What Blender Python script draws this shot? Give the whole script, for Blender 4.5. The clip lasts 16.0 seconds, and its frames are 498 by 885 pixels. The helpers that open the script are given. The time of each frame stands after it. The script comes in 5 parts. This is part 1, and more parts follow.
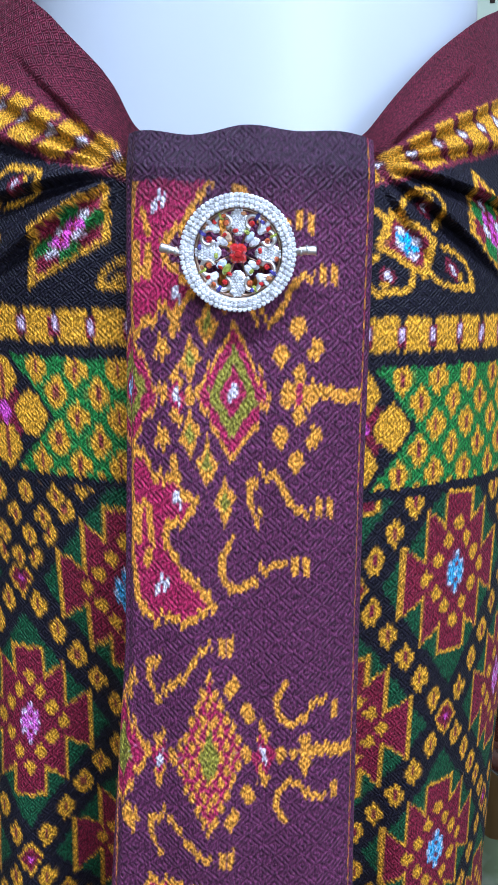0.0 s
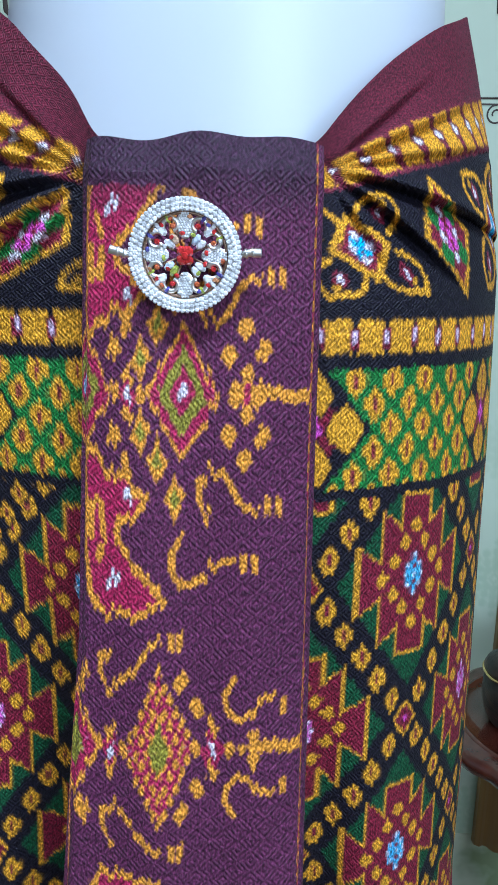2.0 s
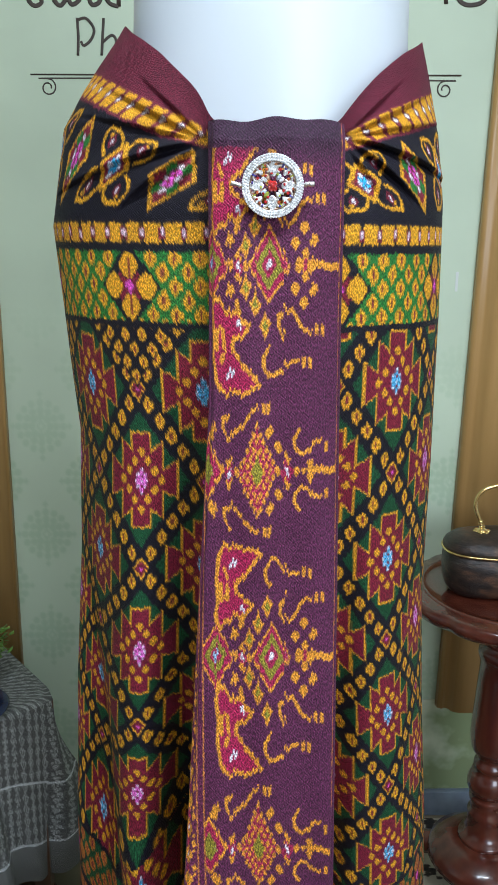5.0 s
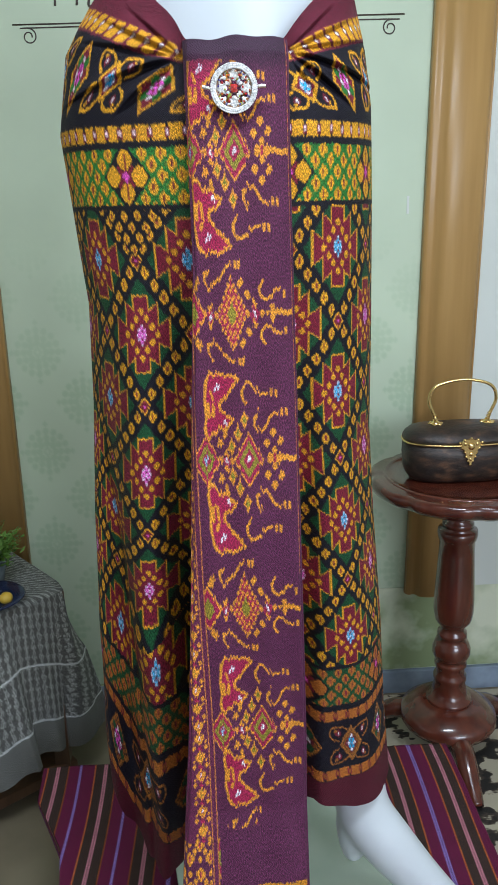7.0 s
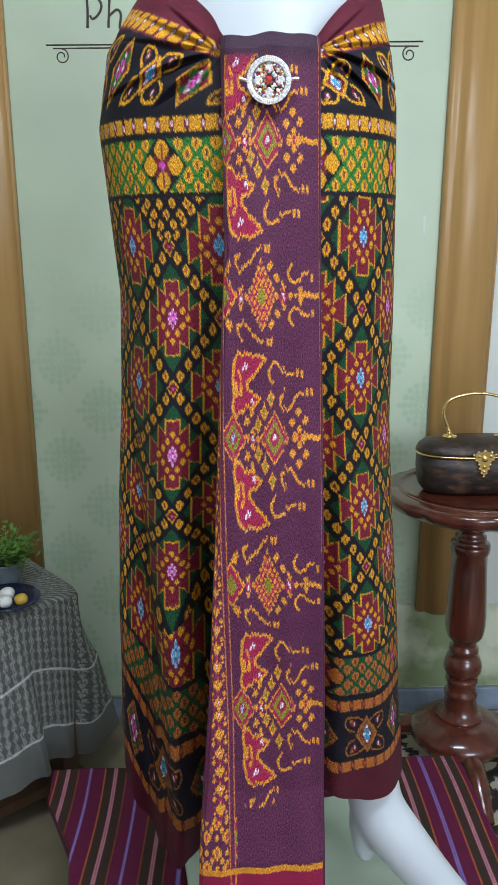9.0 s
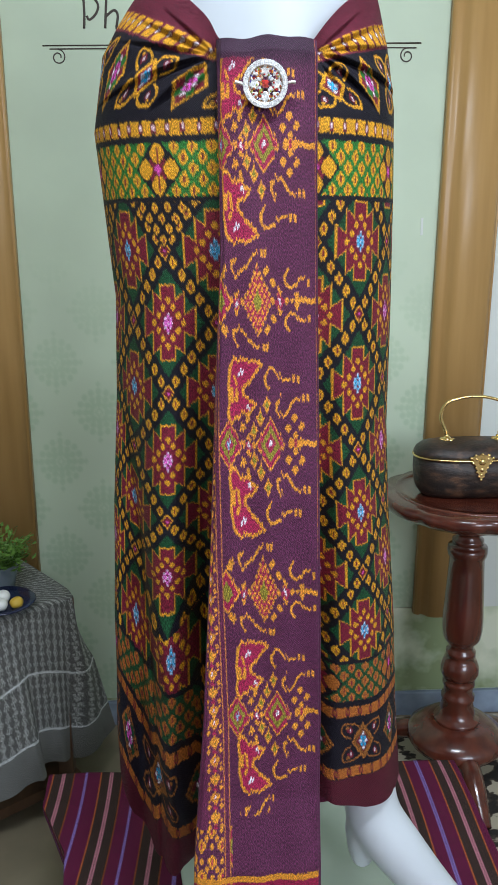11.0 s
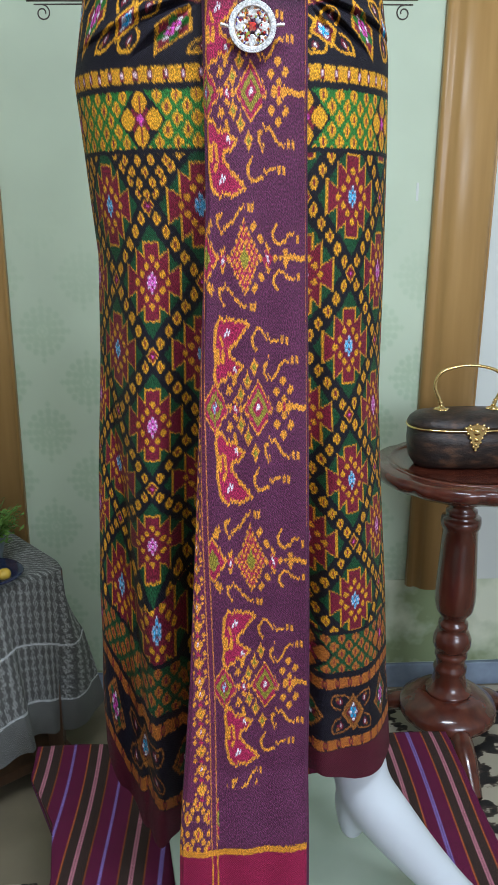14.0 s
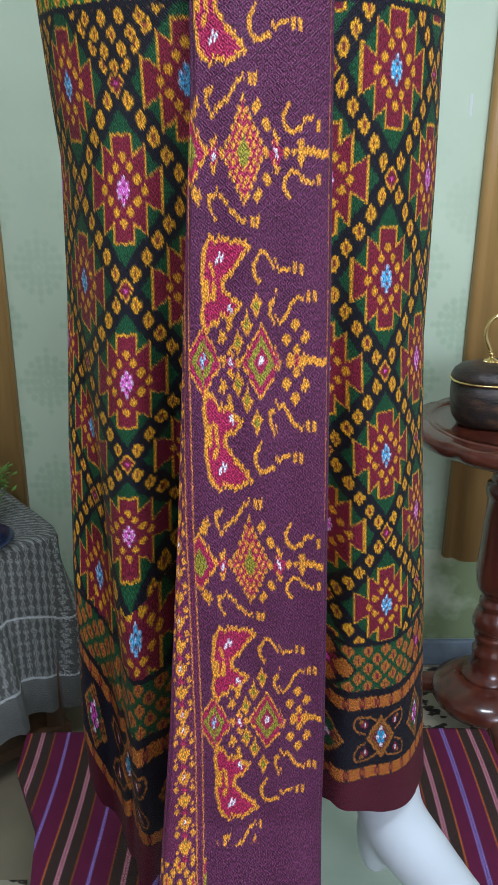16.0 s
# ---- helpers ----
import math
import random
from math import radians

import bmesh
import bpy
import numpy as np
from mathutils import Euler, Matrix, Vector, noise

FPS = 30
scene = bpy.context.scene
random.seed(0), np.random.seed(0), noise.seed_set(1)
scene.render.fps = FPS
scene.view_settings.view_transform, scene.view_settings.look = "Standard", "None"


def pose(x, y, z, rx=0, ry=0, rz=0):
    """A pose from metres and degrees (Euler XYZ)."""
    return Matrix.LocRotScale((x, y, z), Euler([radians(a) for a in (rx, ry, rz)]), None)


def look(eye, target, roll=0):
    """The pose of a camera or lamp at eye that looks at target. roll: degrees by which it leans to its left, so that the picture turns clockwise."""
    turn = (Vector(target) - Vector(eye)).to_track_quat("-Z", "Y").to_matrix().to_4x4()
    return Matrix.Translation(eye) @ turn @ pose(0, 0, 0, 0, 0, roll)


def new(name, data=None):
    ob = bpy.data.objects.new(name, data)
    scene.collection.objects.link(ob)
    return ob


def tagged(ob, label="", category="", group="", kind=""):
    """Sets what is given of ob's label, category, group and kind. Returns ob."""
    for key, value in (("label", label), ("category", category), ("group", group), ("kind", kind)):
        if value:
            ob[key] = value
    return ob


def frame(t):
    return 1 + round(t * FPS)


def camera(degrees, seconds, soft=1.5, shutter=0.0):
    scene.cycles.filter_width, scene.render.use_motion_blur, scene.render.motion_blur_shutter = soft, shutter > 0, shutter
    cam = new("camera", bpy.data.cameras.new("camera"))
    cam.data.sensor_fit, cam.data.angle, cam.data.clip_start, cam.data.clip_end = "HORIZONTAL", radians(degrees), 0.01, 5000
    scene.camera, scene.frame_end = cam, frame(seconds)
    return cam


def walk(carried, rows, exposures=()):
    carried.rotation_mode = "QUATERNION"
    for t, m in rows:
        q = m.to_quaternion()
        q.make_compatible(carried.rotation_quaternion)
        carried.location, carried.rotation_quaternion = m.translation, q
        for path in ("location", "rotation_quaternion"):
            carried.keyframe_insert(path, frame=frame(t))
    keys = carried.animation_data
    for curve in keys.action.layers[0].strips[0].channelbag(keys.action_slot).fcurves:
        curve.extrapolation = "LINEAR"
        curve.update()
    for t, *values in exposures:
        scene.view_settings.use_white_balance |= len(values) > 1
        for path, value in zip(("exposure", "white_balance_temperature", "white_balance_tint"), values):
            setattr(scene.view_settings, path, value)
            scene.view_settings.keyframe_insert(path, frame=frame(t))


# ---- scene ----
cam = camera(34.8, 16.0, soft=1.35)
PATH = [
    (0, (0.0125, -0.0063, 1.4915), (0.0301, 1.9433, 1.0455), 1.17),
    (0.5, (0.0320, -0.0074, 1.4921), (0.0333, 1.9422, 1.0457), 1.41),
    (1, (0.0412, 0.0076, 1.4890), (0.0143, 1.9576, 1.0456), 1.78),
    (1.5, (0.0496, 0.0079, 1.4879), (0.0086, 1.9595, 1.0521), 1.59),
    (2, (0.0441, -0.0134, 1.4892), (0.0081, 1.9406, 1.0646), 1.52),
    (2.5, (0.0245, -0.0520, 1.4867), (0.0105, 1.9026, 1.0633), 1.97),
    (3, (-0.0034, -0.1167, 1.4807), (0.0433, 1.8400, 1.0695), 1.82),
    (3.5, (-0.0273, -0.1752, 1.4653), (0.0722, 1.7758, 1.0366), 1.58),
    (3.7, (-0.0309, -0.1909, 1.4607), (0.0812, 1.7538, 1.0071), 1.39),
    (5.8, (-0.0250, -0.4067, 1.4481), (0.0122, 1.5249, 0.9311), 0.20),
    (6, (-0.0331, -0.4360, 1.4396), (0.0281, 1.4911, 0.9081), -0.59),
    (6.5, (-0.0376, -0.4887, 1.4090), (0.0493, 1.4296, 0.8498), -1.72),
    (7, (-0.0342, -0.5311, 1.3855), (0.0773, 1.3803, 0.8076), -1.44),
    (7.5, (-0.0346, -0.5504, 1.3593), (0.0980, 1.3666, 0.8050), -1.63),
    (8, (-0.0482, -0.5602, 1.3350), (0.0656, 1.3617, 0.7935), -1.11),
    (8.5, (-0.0584, -0.5719, 1.3301), (0.0422, 1.3650, 0.8418), -0.48),
    (10.8, (-0.0574, -0.5666, 1.3342), (0.0348, 1.3705, 0.8455), -0.28),
    (11, (-0.0558, -0.5637, 1.3356), (0.0465, 1.3728, 0.8462), -0.24),
    (11.5, (-0.0410, -0.5602, 1.3404), (0.0569, 1.3825, 0.8751), -0.99),
    (12, (-0.0388, -0.5534, 1.3411), (0.0652, 1.3863, 0.8648), -0.47),
    (12.5, (-0.0422, -0.5568, 1.3451), (0.0704, 1.3839, 0.8749), -0.25),
    (13, (-0.0457, -0.5667, 1.3442), (0.0757, 1.3722, 0.8689), 0.04),
    (13.5, (-0.0467, -0.5635, 1.3353), (0.0843, 1.3684, 0.8346), 0.12),
    (14, (-0.0456, -0.5372, 1.3158), (0.0685, 1.3825, 0.7666), -0.09),
    (14.5, (-0.0262, -0.4841, 1.2973), (0.0759, 1.4214, 0.6983), -0.69),
    (15, (-0.0142, -0.4255, 1.2841), (0.0657, 1.4683, 0.6461), -0.30),
    (15.5, (-0.0120, -0.3787, 1.2725), (0.0300, 1.5122, 0.6221), -0.45),
    (16, (-0.0059, -0.3216, 1.2698), (0.0246, 1.5600, 0.5927), -0.02),
]
walk(cam, [(t, look(eye, target, roll)) for t, eye, target, roll in PATH],
     [(0, 0.0, 5400, 20), (2.3, -0.10, 5350, 13), (3.0, 0.04, 5650, 13), (3.5, 0.06, 5900, 13), (5.5, 0.08, 6250, 13), (12, 0.09, 6350, 15), (14, 0.11, 6250, 15), (16, 0.15, 6050, 15)])

# ---------------------------------------------------------------- light
world = bpy.data.worlds.new("world")
scene.world = world
world.use_nodes = True
wn = world.node_tree
sky = wn.nodes.new("ShaderNodeTexSky")
sky.sky_type, sky.sun_disc = "NISHITA", False
sky.sun_elevation, sky.sun_rotation = radians(50), radians(160)
wn.links.new(sky.outputs["Color"], wn.nodes["Background"].inputs["Color"])
wn.nodes["Background"].inputs["Strength"].default_value = 0.12


def area_lamp(name, place, target, sx, sy, power, colour):
    data = bpy.data.lights.new(name, "AREA")
    data.shape, data.size, data.size_y, data.energy, data.color = "RECTANGLE", sx, sy, power, colour
    ob = new(name, data)
    ob.matrix_world = look(place, target)
    return ob


# daylight through the wide shop opening behind the camera, and the tube lamp on the ceiling
area_lamp("daylight", (1.55, -3.20, 2.05), (0.2, 0.5, 1.3), 1.7, 1.4, 72, (0.80, 0.91, 1.0))
area_lamp("tube_light_glow", (0.1, -0.30, 2.70), (0.1, -0.20, 0.0), 1.2, 0.16, 39, (0.82, 0.93, 1.0))


# ---------------------------------------------------------------- materials
def material(name, rough=0.6, metal=0.0):
    m = bpy.data.materials.new(name)
    m.use_nodes = True
    b = m.node_tree.nodes["Principled BSDF"]
    b.inputs["Roughness"].default_value, b.inputs["Metallic"].default_value = rough, metal
    return m, m.node_tree, b


def node(tree, kind, **inputs):
    n = tree.nodes.new(kind)
    for key, value in inputs.items():
        n.inputs[key.replace("_", " ")].default_value = value
    return n


def noise_node(tree, scale, detail=3.0, stretch=(1, 1, 1), source="Object"):
    c = tree.nodes.new("ShaderNodeTexCoord")
    mp = tree.nodes.new("ShaderNodeMapping")
    mp.inputs["Scale"].default_value = stretch
    n = node(tree, "ShaderNodeTexNoise", Scale=scale, Detail=detail)
    tree.links.new(c.outputs[source], mp.inputs["Vector"])
    tree.links.new(mp.outputs["Vector"], n.inputs["Vector"])
    return n


def ramp(tree, source, stops):
    r = tree.nodes.new("ShaderNodeValToRGB")
    e = r.color_ramp.elements
    while len(e) < len(stops):
        e.new(0.5)
    for i, (p, c) in enumerate(stops):
        e[i].position, e[i].color = p, (*c, 1)
    tree.links.new(source, r.inputs["Fac"])
    return r


def add_bump(tree, bsdf, height, strength, distance):
    b = node(tree, "ShaderNodeBump", Strength=strength, Distance=distance)
    tree.links.new(height, b.inputs["Height"])
    tree.links.new(b.outputs["Normal"], bsdf.inputs["Normal"])


def mottled(name, stops, scale, rough=0.6, metal=0.0, stretch=(1, 1, 1), bump=0.2, bump_scale=300, distance=0.001, coat=0.0):
    m, t, b = material(name, rough, metal)
    n = noise_node(t, scale, 4, stretch)
    t.links.new(ramp(t, n.outputs["Fac"], stops).outputs["Color"], b.inputs["Base Color"])
    n2 = noise_node(t, bump_scale, 2, stretch)
    if bump:
        add_bump(t, b, n2.outputs["Fac"], bump, distance)
    b.inputs["Coat Weight"].default_value = coat
    b.inputs["Coat Roughness"].default_value = 0.08
    return m


def woven(name, rough, sheen, weave, relief, gain=1.0):
    """Cloth coloured by the yarn colours in the mesh, with a diamond twill relief."""
    m, t, b = material(name, rough)
    col = t.nodes.new("ShaderNodeVertexColor")
    col.layer_name = "yarn"
    uv = t.nodes.new("ShaderNodeUVMap")
    fine = node(t, "ShaderNodeTexNoise", Scale=900.0, Detail=2.0)
    st = t.nodes.new("ShaderNodeMapping")
    st.inputs["Scale"].default_value = (1.0, 0.45, 1)
    t.links.new(uv.outputs["UV"], st.inputs["Vector"])
    t.links.new(st.outputs["Vector"], fine.inputs["Vector"])
    broad = node(t, "ShaderNodeTexNoise", Scale=38.0, Detail=3.0)
    t.links.new(uv.outputs["UV"], broad.inputs["Vector"])
    shade = ramp(t, fine.outputs["Fac"], [(0.3, (0.48 * gain,) * 3), (0.7, (1.46 * gain,) * 3)])
    shade2 = ramp(t, broad.outputs["Fac"], [(0.25, (0.88,) * 3), (0.75, (1.1,) * 3)])
    mul = t.nodes.new("ShaderNodeMix")
    mul.data_type, mul.blend_type = "RGBA", "MULTIPLY"
    mul.inputs["Factor"].default_value = 1.0
    mul2 = t.nodes.new("ShaderNodeMix")
    mul2.data_type, mul2.blend_type = "RGBA", "MULTIPLY"
    mul2.inputs["Factor"].default_value = 1.0
    t.links.new(col.outputs["Color"], mul.inputs["A"])
    t.links.new(shade.outputs["Color"], mul.inputs["B"])
    t.links.new(mul.outputs["Result"], mul2.inputs["A"])
    t.links.new(shade2.outputs["Color"], mul2.inputs["B"])
    t.links.new(mul2.outputs["Result"], b.inputs["Base Color"])
    # twill: nested diamonds from folded coordinates
    sep = t.nodes.new("ShaderNodeSeparateXYZ")
    t.links.new(uv.outputs["UV"], sep.inputs["Vector"])

    def calc(op, a, c):
        n = t.nodes.new("ShaderNodeMath")
        n.operation = op
        for i, v in enumerate((a, c)):
            if isinstance(v, (int, float)):
                n.inputs[i].default_value = v
            else:
                t.links.new(v, n.inputs[i])
        return n.outputs[0]

    px = calc("PINGPONG", sep.outputs["X"], weave)
    py = calc("PINGPONG", sep.outputs["Y"], weave * 0.8)
    rows = calc("PINGPONG", calc("ADD", px, py), weave * 0.22)
    ribs = ramp(t, calc("ADD", calc("MULTIPLY", rows, 1.25 / weave), calc("MULTIPLY", calc("SUBTRACT", fine.outputs["Fac"], 0.38), 1.9)), [(0.15, (0.74,) * 3), (0.9, (1.38,) * 3)])
    mul3 = t.nodes.new("ShaderNodeMix")
    mul3.data_type, mul3.blend_type = "RGBA", "MULTIPLY"
    mul3.inputs["Factor"].default_value = 1.0 if relief else 0.0
    t.links.new(mul2.outputs["Result"], mul3.inputs["A"])
    t.links.new(ribs.outputs["Color"], mul3.inputs["B"])
    t.links.new(mul3.outputs["Result"], b.inputs["Base Color"])
    height = calc("ADD", calc("MULTIPLY", rows, 2.8 / weave), calc("MULTIPLY", fine.outputs["Fac"], 1.5))
    add_bump(t, b, height, relief, 0.0008)
    b.inputs["Specular IOR Level"].default_value = 0.22
    b.inputs["Sheen Weight"].default_value = sheen
    b.inputs["Sheen Roughness"].default_value = 0.45
    return m


mat_skirt = woven("patterned_silk", 0.6, 0.0, 0.0060, 0.8)
mat_panel = woven("purple_silk", 0.55, 0.03, 0.0064, 0.85)
mat_stripe = woven("striped_cotton", 0.8, 0.0, 0.003, 0.3)
mat_grey_cloth = woven("grey_ikat_cotton", 0.85, 0.05, 0.004, 0.35)
mat_wall = mottled("green_wall", [(0.3, (0.50, 0.59, 0.44)), (0.7, (0.57, 0.66, 0.51))], 2.2, 0.55, bump=0.06, bump_scale=60)
mat_old_wall = mottled("stained_green_wall", [(0.36, (0.24, 0.30, 0.15)), (0.48, (0.54, 0.60, 0.42)), (0.60, (0.74, 0.77, 0.60))], 6.0, 0.6, bump=0.1, bump_scale=60)
mat_plain_wall = mottled("cream_wall", [(0.3, (0.55, 0.54, 0.5)), (0.7, (0.62, 0.61, 0.57))], 1.5, 0.7, bump=0.05, bump_scale=80)
mat_gold_wood = mottled("golden_brown_wood", [(0.3, (0.39, 0.22, 0.072)), (0.7, (0.49, 0.29, 0.105))], 5.0, 0.36, stretch=(6, 6, 0.5), bump=0.05, bump_scale=40)
mat_white = mottled("white_gloss_plastic", [(0.3, (0.54, 0.585, 0.62)), (0.7, (0.575, 0.615, 0.65))], 3.0, 0.35, bump=0.02, bump_scale=90)
mat_mahogany = mottled("varnished_mahogany", [(0.3, (0.060, 0.013, 0.008)), (0.7, (0.120, 0.028, 0.015))], 12.0, 0.22, stretch=(3, 3, 0.6), bump=0.05, bump_scale=60, coat=0.6)
mat_gold = mottled("polished_brass", [(0.3, (0.80, 0.56, 0.22)), (0.7, (0.90, 0.66, 0.30))], 60.0, 0.22, 1.0, bump=0.1, bump_scale=300)
mat_floor = mottled("beige_floor", [(0.35, (0.17, 0.14, 0.09)), (0.65, (0.26, 0.215, 0.145))], 4.0, 0.5, bump=0.05, bump_scale=50)


# ---------------------------------------------------------------- mesh helpers
def mesh_object(name, mesh, mat, parent=None, label=""):
    if mat and not mesh.materials:
        mesh.materials.append(mat)
    ob = new(name, mesh)
    ob.parent = parent
    if label:
        ob["label"] = label
    return ob


def part(name, bm, mat, parent=None, label="", smooth=True):
    me = bpy.data.meshes.new(name)
    bmesh.ops.recalc_face_normals(bm, faces=bm.faces)
    bm.to_mesh(me)
    bm.free()
    if smooth:
        me.polygons.foreach_set("use_smooth", [True] * len(me.polygons))
    return mesh_object(name, me, mat, parent, label)


def thing(name, label, category, place=(0, 0, 0), group=""):
    ob = tagged(new(name), label, category, group)
    ob.empty_display_size = 0.05
    ob.location = place
    return ob


def box(bm, x0, x1, y0, y1, z0, z1, bevel=0.0):
    made = bmesh.ops.create_cube(bm, size=1)["verts"]
    for v in made:
        v.co = Vector(((x0 + x1) / 2 + v.co.x * (x1 - x0), (y0 + y1) / 2 + v.co.y * (y1 - y0), (z0 + z1) / 2 + v.co.z * (z1 - z0)))
    if bevel:
        edges = list({e for v in made for e in v.link_edges})
        bmesh.ops.bevel(bm, geom=edges, offset=bevel, segments=2, affect="EDGES", profile=0.6)
    return bm


def boxed(*args, **kw):
    return box(bmesh.new(), *args, **kw)


def lathe(profile, segments=40, centre=(0, 0, 0), bm=None, sx=1.0, sy=1.0):
    bm = bm or bmesh.new()
    rings = []
    for r, z in profile:
        rings.append([bm.verts.new((centre[0] + sx * r * math.cos(2 * math.pi * k / segments), centre[1] + sy * r * math.sin(2 * math.pi * k / segments), centre[2] + z)) for k in range(segments)])
    for a, b in zip(rings, rings[1:]):
        for k in range(segments):
            bm.faces.new((a[k], a[(k + 1) % segments], b[(k + 1) % segments], b[k]))
    for ring in (rings[0], rings[-1]):
        bm.faces.new(ring)
    return bm


def tube(points, radius, segments=10, bm=None, taper=None):
    """A round bar along a line of points."""
    bm = bm or bmesh.new()
    pts = [Vector(p) for p in points]
    rings = []
    side = None
    for i, p in enumerate(pts):
        d = (pts[min(i + 1, len(pts) - 1)] - pts[max(i - 1, 0)]).normalized()
        if side is None:
            side = d.orthogonal().normalized()
        side = (side - d * side.dot(d)).normalized()
        other = d.cross(side)
        r = float(radius if taper is None else radius * taper[i])
        rings.append([bm.verts.new(p + r * (math.cos(2 * math.pi * k / segments) * side + math.sin(2 * math.pi * k / segments) * other)) for k in range(segments)])
    for a, b in zip(rings, rings[1:]):
        for k in range(segments):
            bm.faces.new((a[k], a[(k + 1) % segments], b[(k + 1) % segments], b[k]))
    bm.faces.new(rings[0])
    bm.faces.new(rings[-1])
    return bm


def smooth_line(points, n):
    """Points along a soft curve through the given ones."""
    p = np.array(points, float)
    out = []
    for i in range(len(p) - 1):
        a, b, c, d = p[max(i - 1, 0)], p[i], p[i + 1], p[min(i + 2, len(p) - 1)]
        for k in range(n):
            s = k / n
            out.append(0.5 * (2 * b + (c - a) * s + (2 * a - 5 * b + 4 * c - d) * s * s + (3 * b - a - 3 * c + d) * s ** 3))
    out.append(p[-1])
    return [tuple(q) for q in out]


def cloth_mesh(name, pos, uv, colour, keep=None):
    """A fine grid of cloth: pos (rows, columns, 3), uv in metres, colour by yarn."""
    nr, nc = pos.shape[:2]
    me = bpy.data.meshes.new(name)
    idx = np.arange(nr * nc).reshape(nr, nc)
    quads = np.stack([idx[:-1, :-1], idx[1:, :-1], idx[1:, 1:], idx[:-1, 1:]], -1).reshape(-1, 4)
    if keep is not None:
        k = keep.reshape(-1)
        quads = quads[k[quads].all(axis=1)]
    n = len(quads)
    me.vertices.add(nr * nc)
    me.vertices.foreach_set("co", pos.reshape(-1).astype(np.float32))
    me.loops.add(4 * n)
    me.loops.foreach_set("vertex_index", quads.reshape(-1).astype(np.int32))
    me.polygons.add(n)
    me.polygons.foreach_set("loop_start", np.arange(0, 4 * n, 4, dtype=np.int32))
    me.polygons.foreach_set("use_smooth", np.ones(n, bool))
    layer = me.uv_layers.new(name="UVMap")
    layer.data.foreach_set("uv", uv.reshape(-1, 2)[quads.reshape(-1)].reshape(-1).astype(np.float32))
    tint = me.color_attributes.new("yarn", "FLOAT_COLOR", "POINT")
    rgba = np.ones((nr * nc, 4), np.float32)
    rgba[:, :3] = colour.reshape(-1, 3)
    tint.data.foreach_set("color", rgba.reshape(-1))
    me.update(calc_edges=True)
    me.validate()
    return me


# ---------------------------------------------------------------- yarn colours
def srgb(r, g, b):
    return np.array([((c / 255 + 0.055) / 1.055) ** 2.4 if c > 10 else c / 255 / 12.92 for c in (r, g, b)])


PURPLE, CRIMSON, ORANGE, OLIVE = srgb(90, 40, 71), srgb(160, 34, 76), srgb(222, 148, 46), srgb(140, 132, 44)
# gold yarn dulled in the colour itself to stand for shade near the hem
SHADED_GOLD = srgb(176, 104, 42)
INK, GOLD, LEAF, RED = srgb(24, 21, 32), srgb(218, 156, 34), srgb(26, 76, 46), srgb(122, 30, 52)
BRIGHT, MAROON, WHITE, PINK, BLUE = srgb(40, 114, 50), srgb(112, 37, 57), srgb(222, 216, 226), srgb(216, 84, 190), srgb(48, 166, 216)


class Sheet:
    """A drawing board in millimetres for one repeat of a woven design."""

    def __init__(self, width, height, ground, fine=2.0):
        self.w, self.h, self.f = width, height, fine
        ny, nx = int(height * fine), int(width * fine)
        self.y, self.x = np.mgrid[0:ny, 0:nx]
        self.x, self.y = (self.x + 0.5) / fine, (self.y + 0.5) / fine
        self.a = np.empty((ny, nx, 3))
        self.a[:] = ground

    def fill(self, mask, colour):
        self.a[mask] = colour

    def diamond(self, x, y, w, h, colour, power=1.0):
        self.fill((np.abs(self.x - x) / w) ** power + (np.abs(self.y - y) / h) ** power < 1, colour)

    def bar(self, x0, x1, y0, y1, colour):
        self.fill((self.x > x0) & (self.x < x1) & (self.y > y0) & (self.y < y1), colour)

    def line(self, points, width, colour):
        for (ax, ay), (bx, by) in zip(points, points[1:]):
            dx, dy = bx - ax, by - ay
            s = np.clip(((self.x - ax) * dx + (self.y - ay) * dy) / (dx * dx + dy * dy + 1e-9), 0, 1)
            self.fill((self.x - ax - s * dx) ** 2 + ((self.y - ay - s * dy) * 0.75) ** 2 < (width / 2) ** 2, colour)

    def shape(self, points, colour):
        inside = np.zeros(self.x.shape, bool)
        for (ax, ay), (bx, by) in zip(points, points[1:] + points[:1]):
            if ay != by:
                inside ^= ((ay > self.y) != (by > self.y)) & (self.x < (bx - ax) * (self.y - ay) / (by - ay) + ax)
        self.fill(inside, colour)

    def flower(self, x, y, w, h, petal, heart):
        dx, dy = np.abs(self.x - x) / w, np.abs(self.y - y) / h
        lobes = ((dx < 0.30) & (dy < 1.0)) | ((dx < 0.66) & (dy < 0.70)) | ((dx < 1.0) & (dy < 0.36))
        self.fill(lobes & (dx + dy > 0.12), petal)
        self.bar(x - w * 0.20, x + w * 0.20, y - h * 0.46, y + h * 0.46, heart)

    def soft(self):
        """Yarns bleed a little into each other."""
        a = self.a
        self.a = (4 * a + np.roll(a, 1, 0) + np.roll(a, -1, 0) + np.roll(a, 1, 1) + np.roll(a, -1, 1)) / 8
        return self

    def at(self, u, v):
        """Colours at places in metres, repeating."""
        i = np.floor(u * 1000 % self.w * self.f).astype(int) % self.a.shape[1]
        j = np.floor(v * 1000 % self.h * self.f).astype(int) % self.a.shape[0]
        return self.a[j, i]


def weave_steps(u, v, yarn, size, seed):
    """Tie-dyed yarns never line up: every yarn is shifted along itself."""
    rng = np.random.RandomState(seed)
    table = rng.normal(0, size, 4096)
    return v + table[np.floor(u / yarn).astype(int) % 4096]


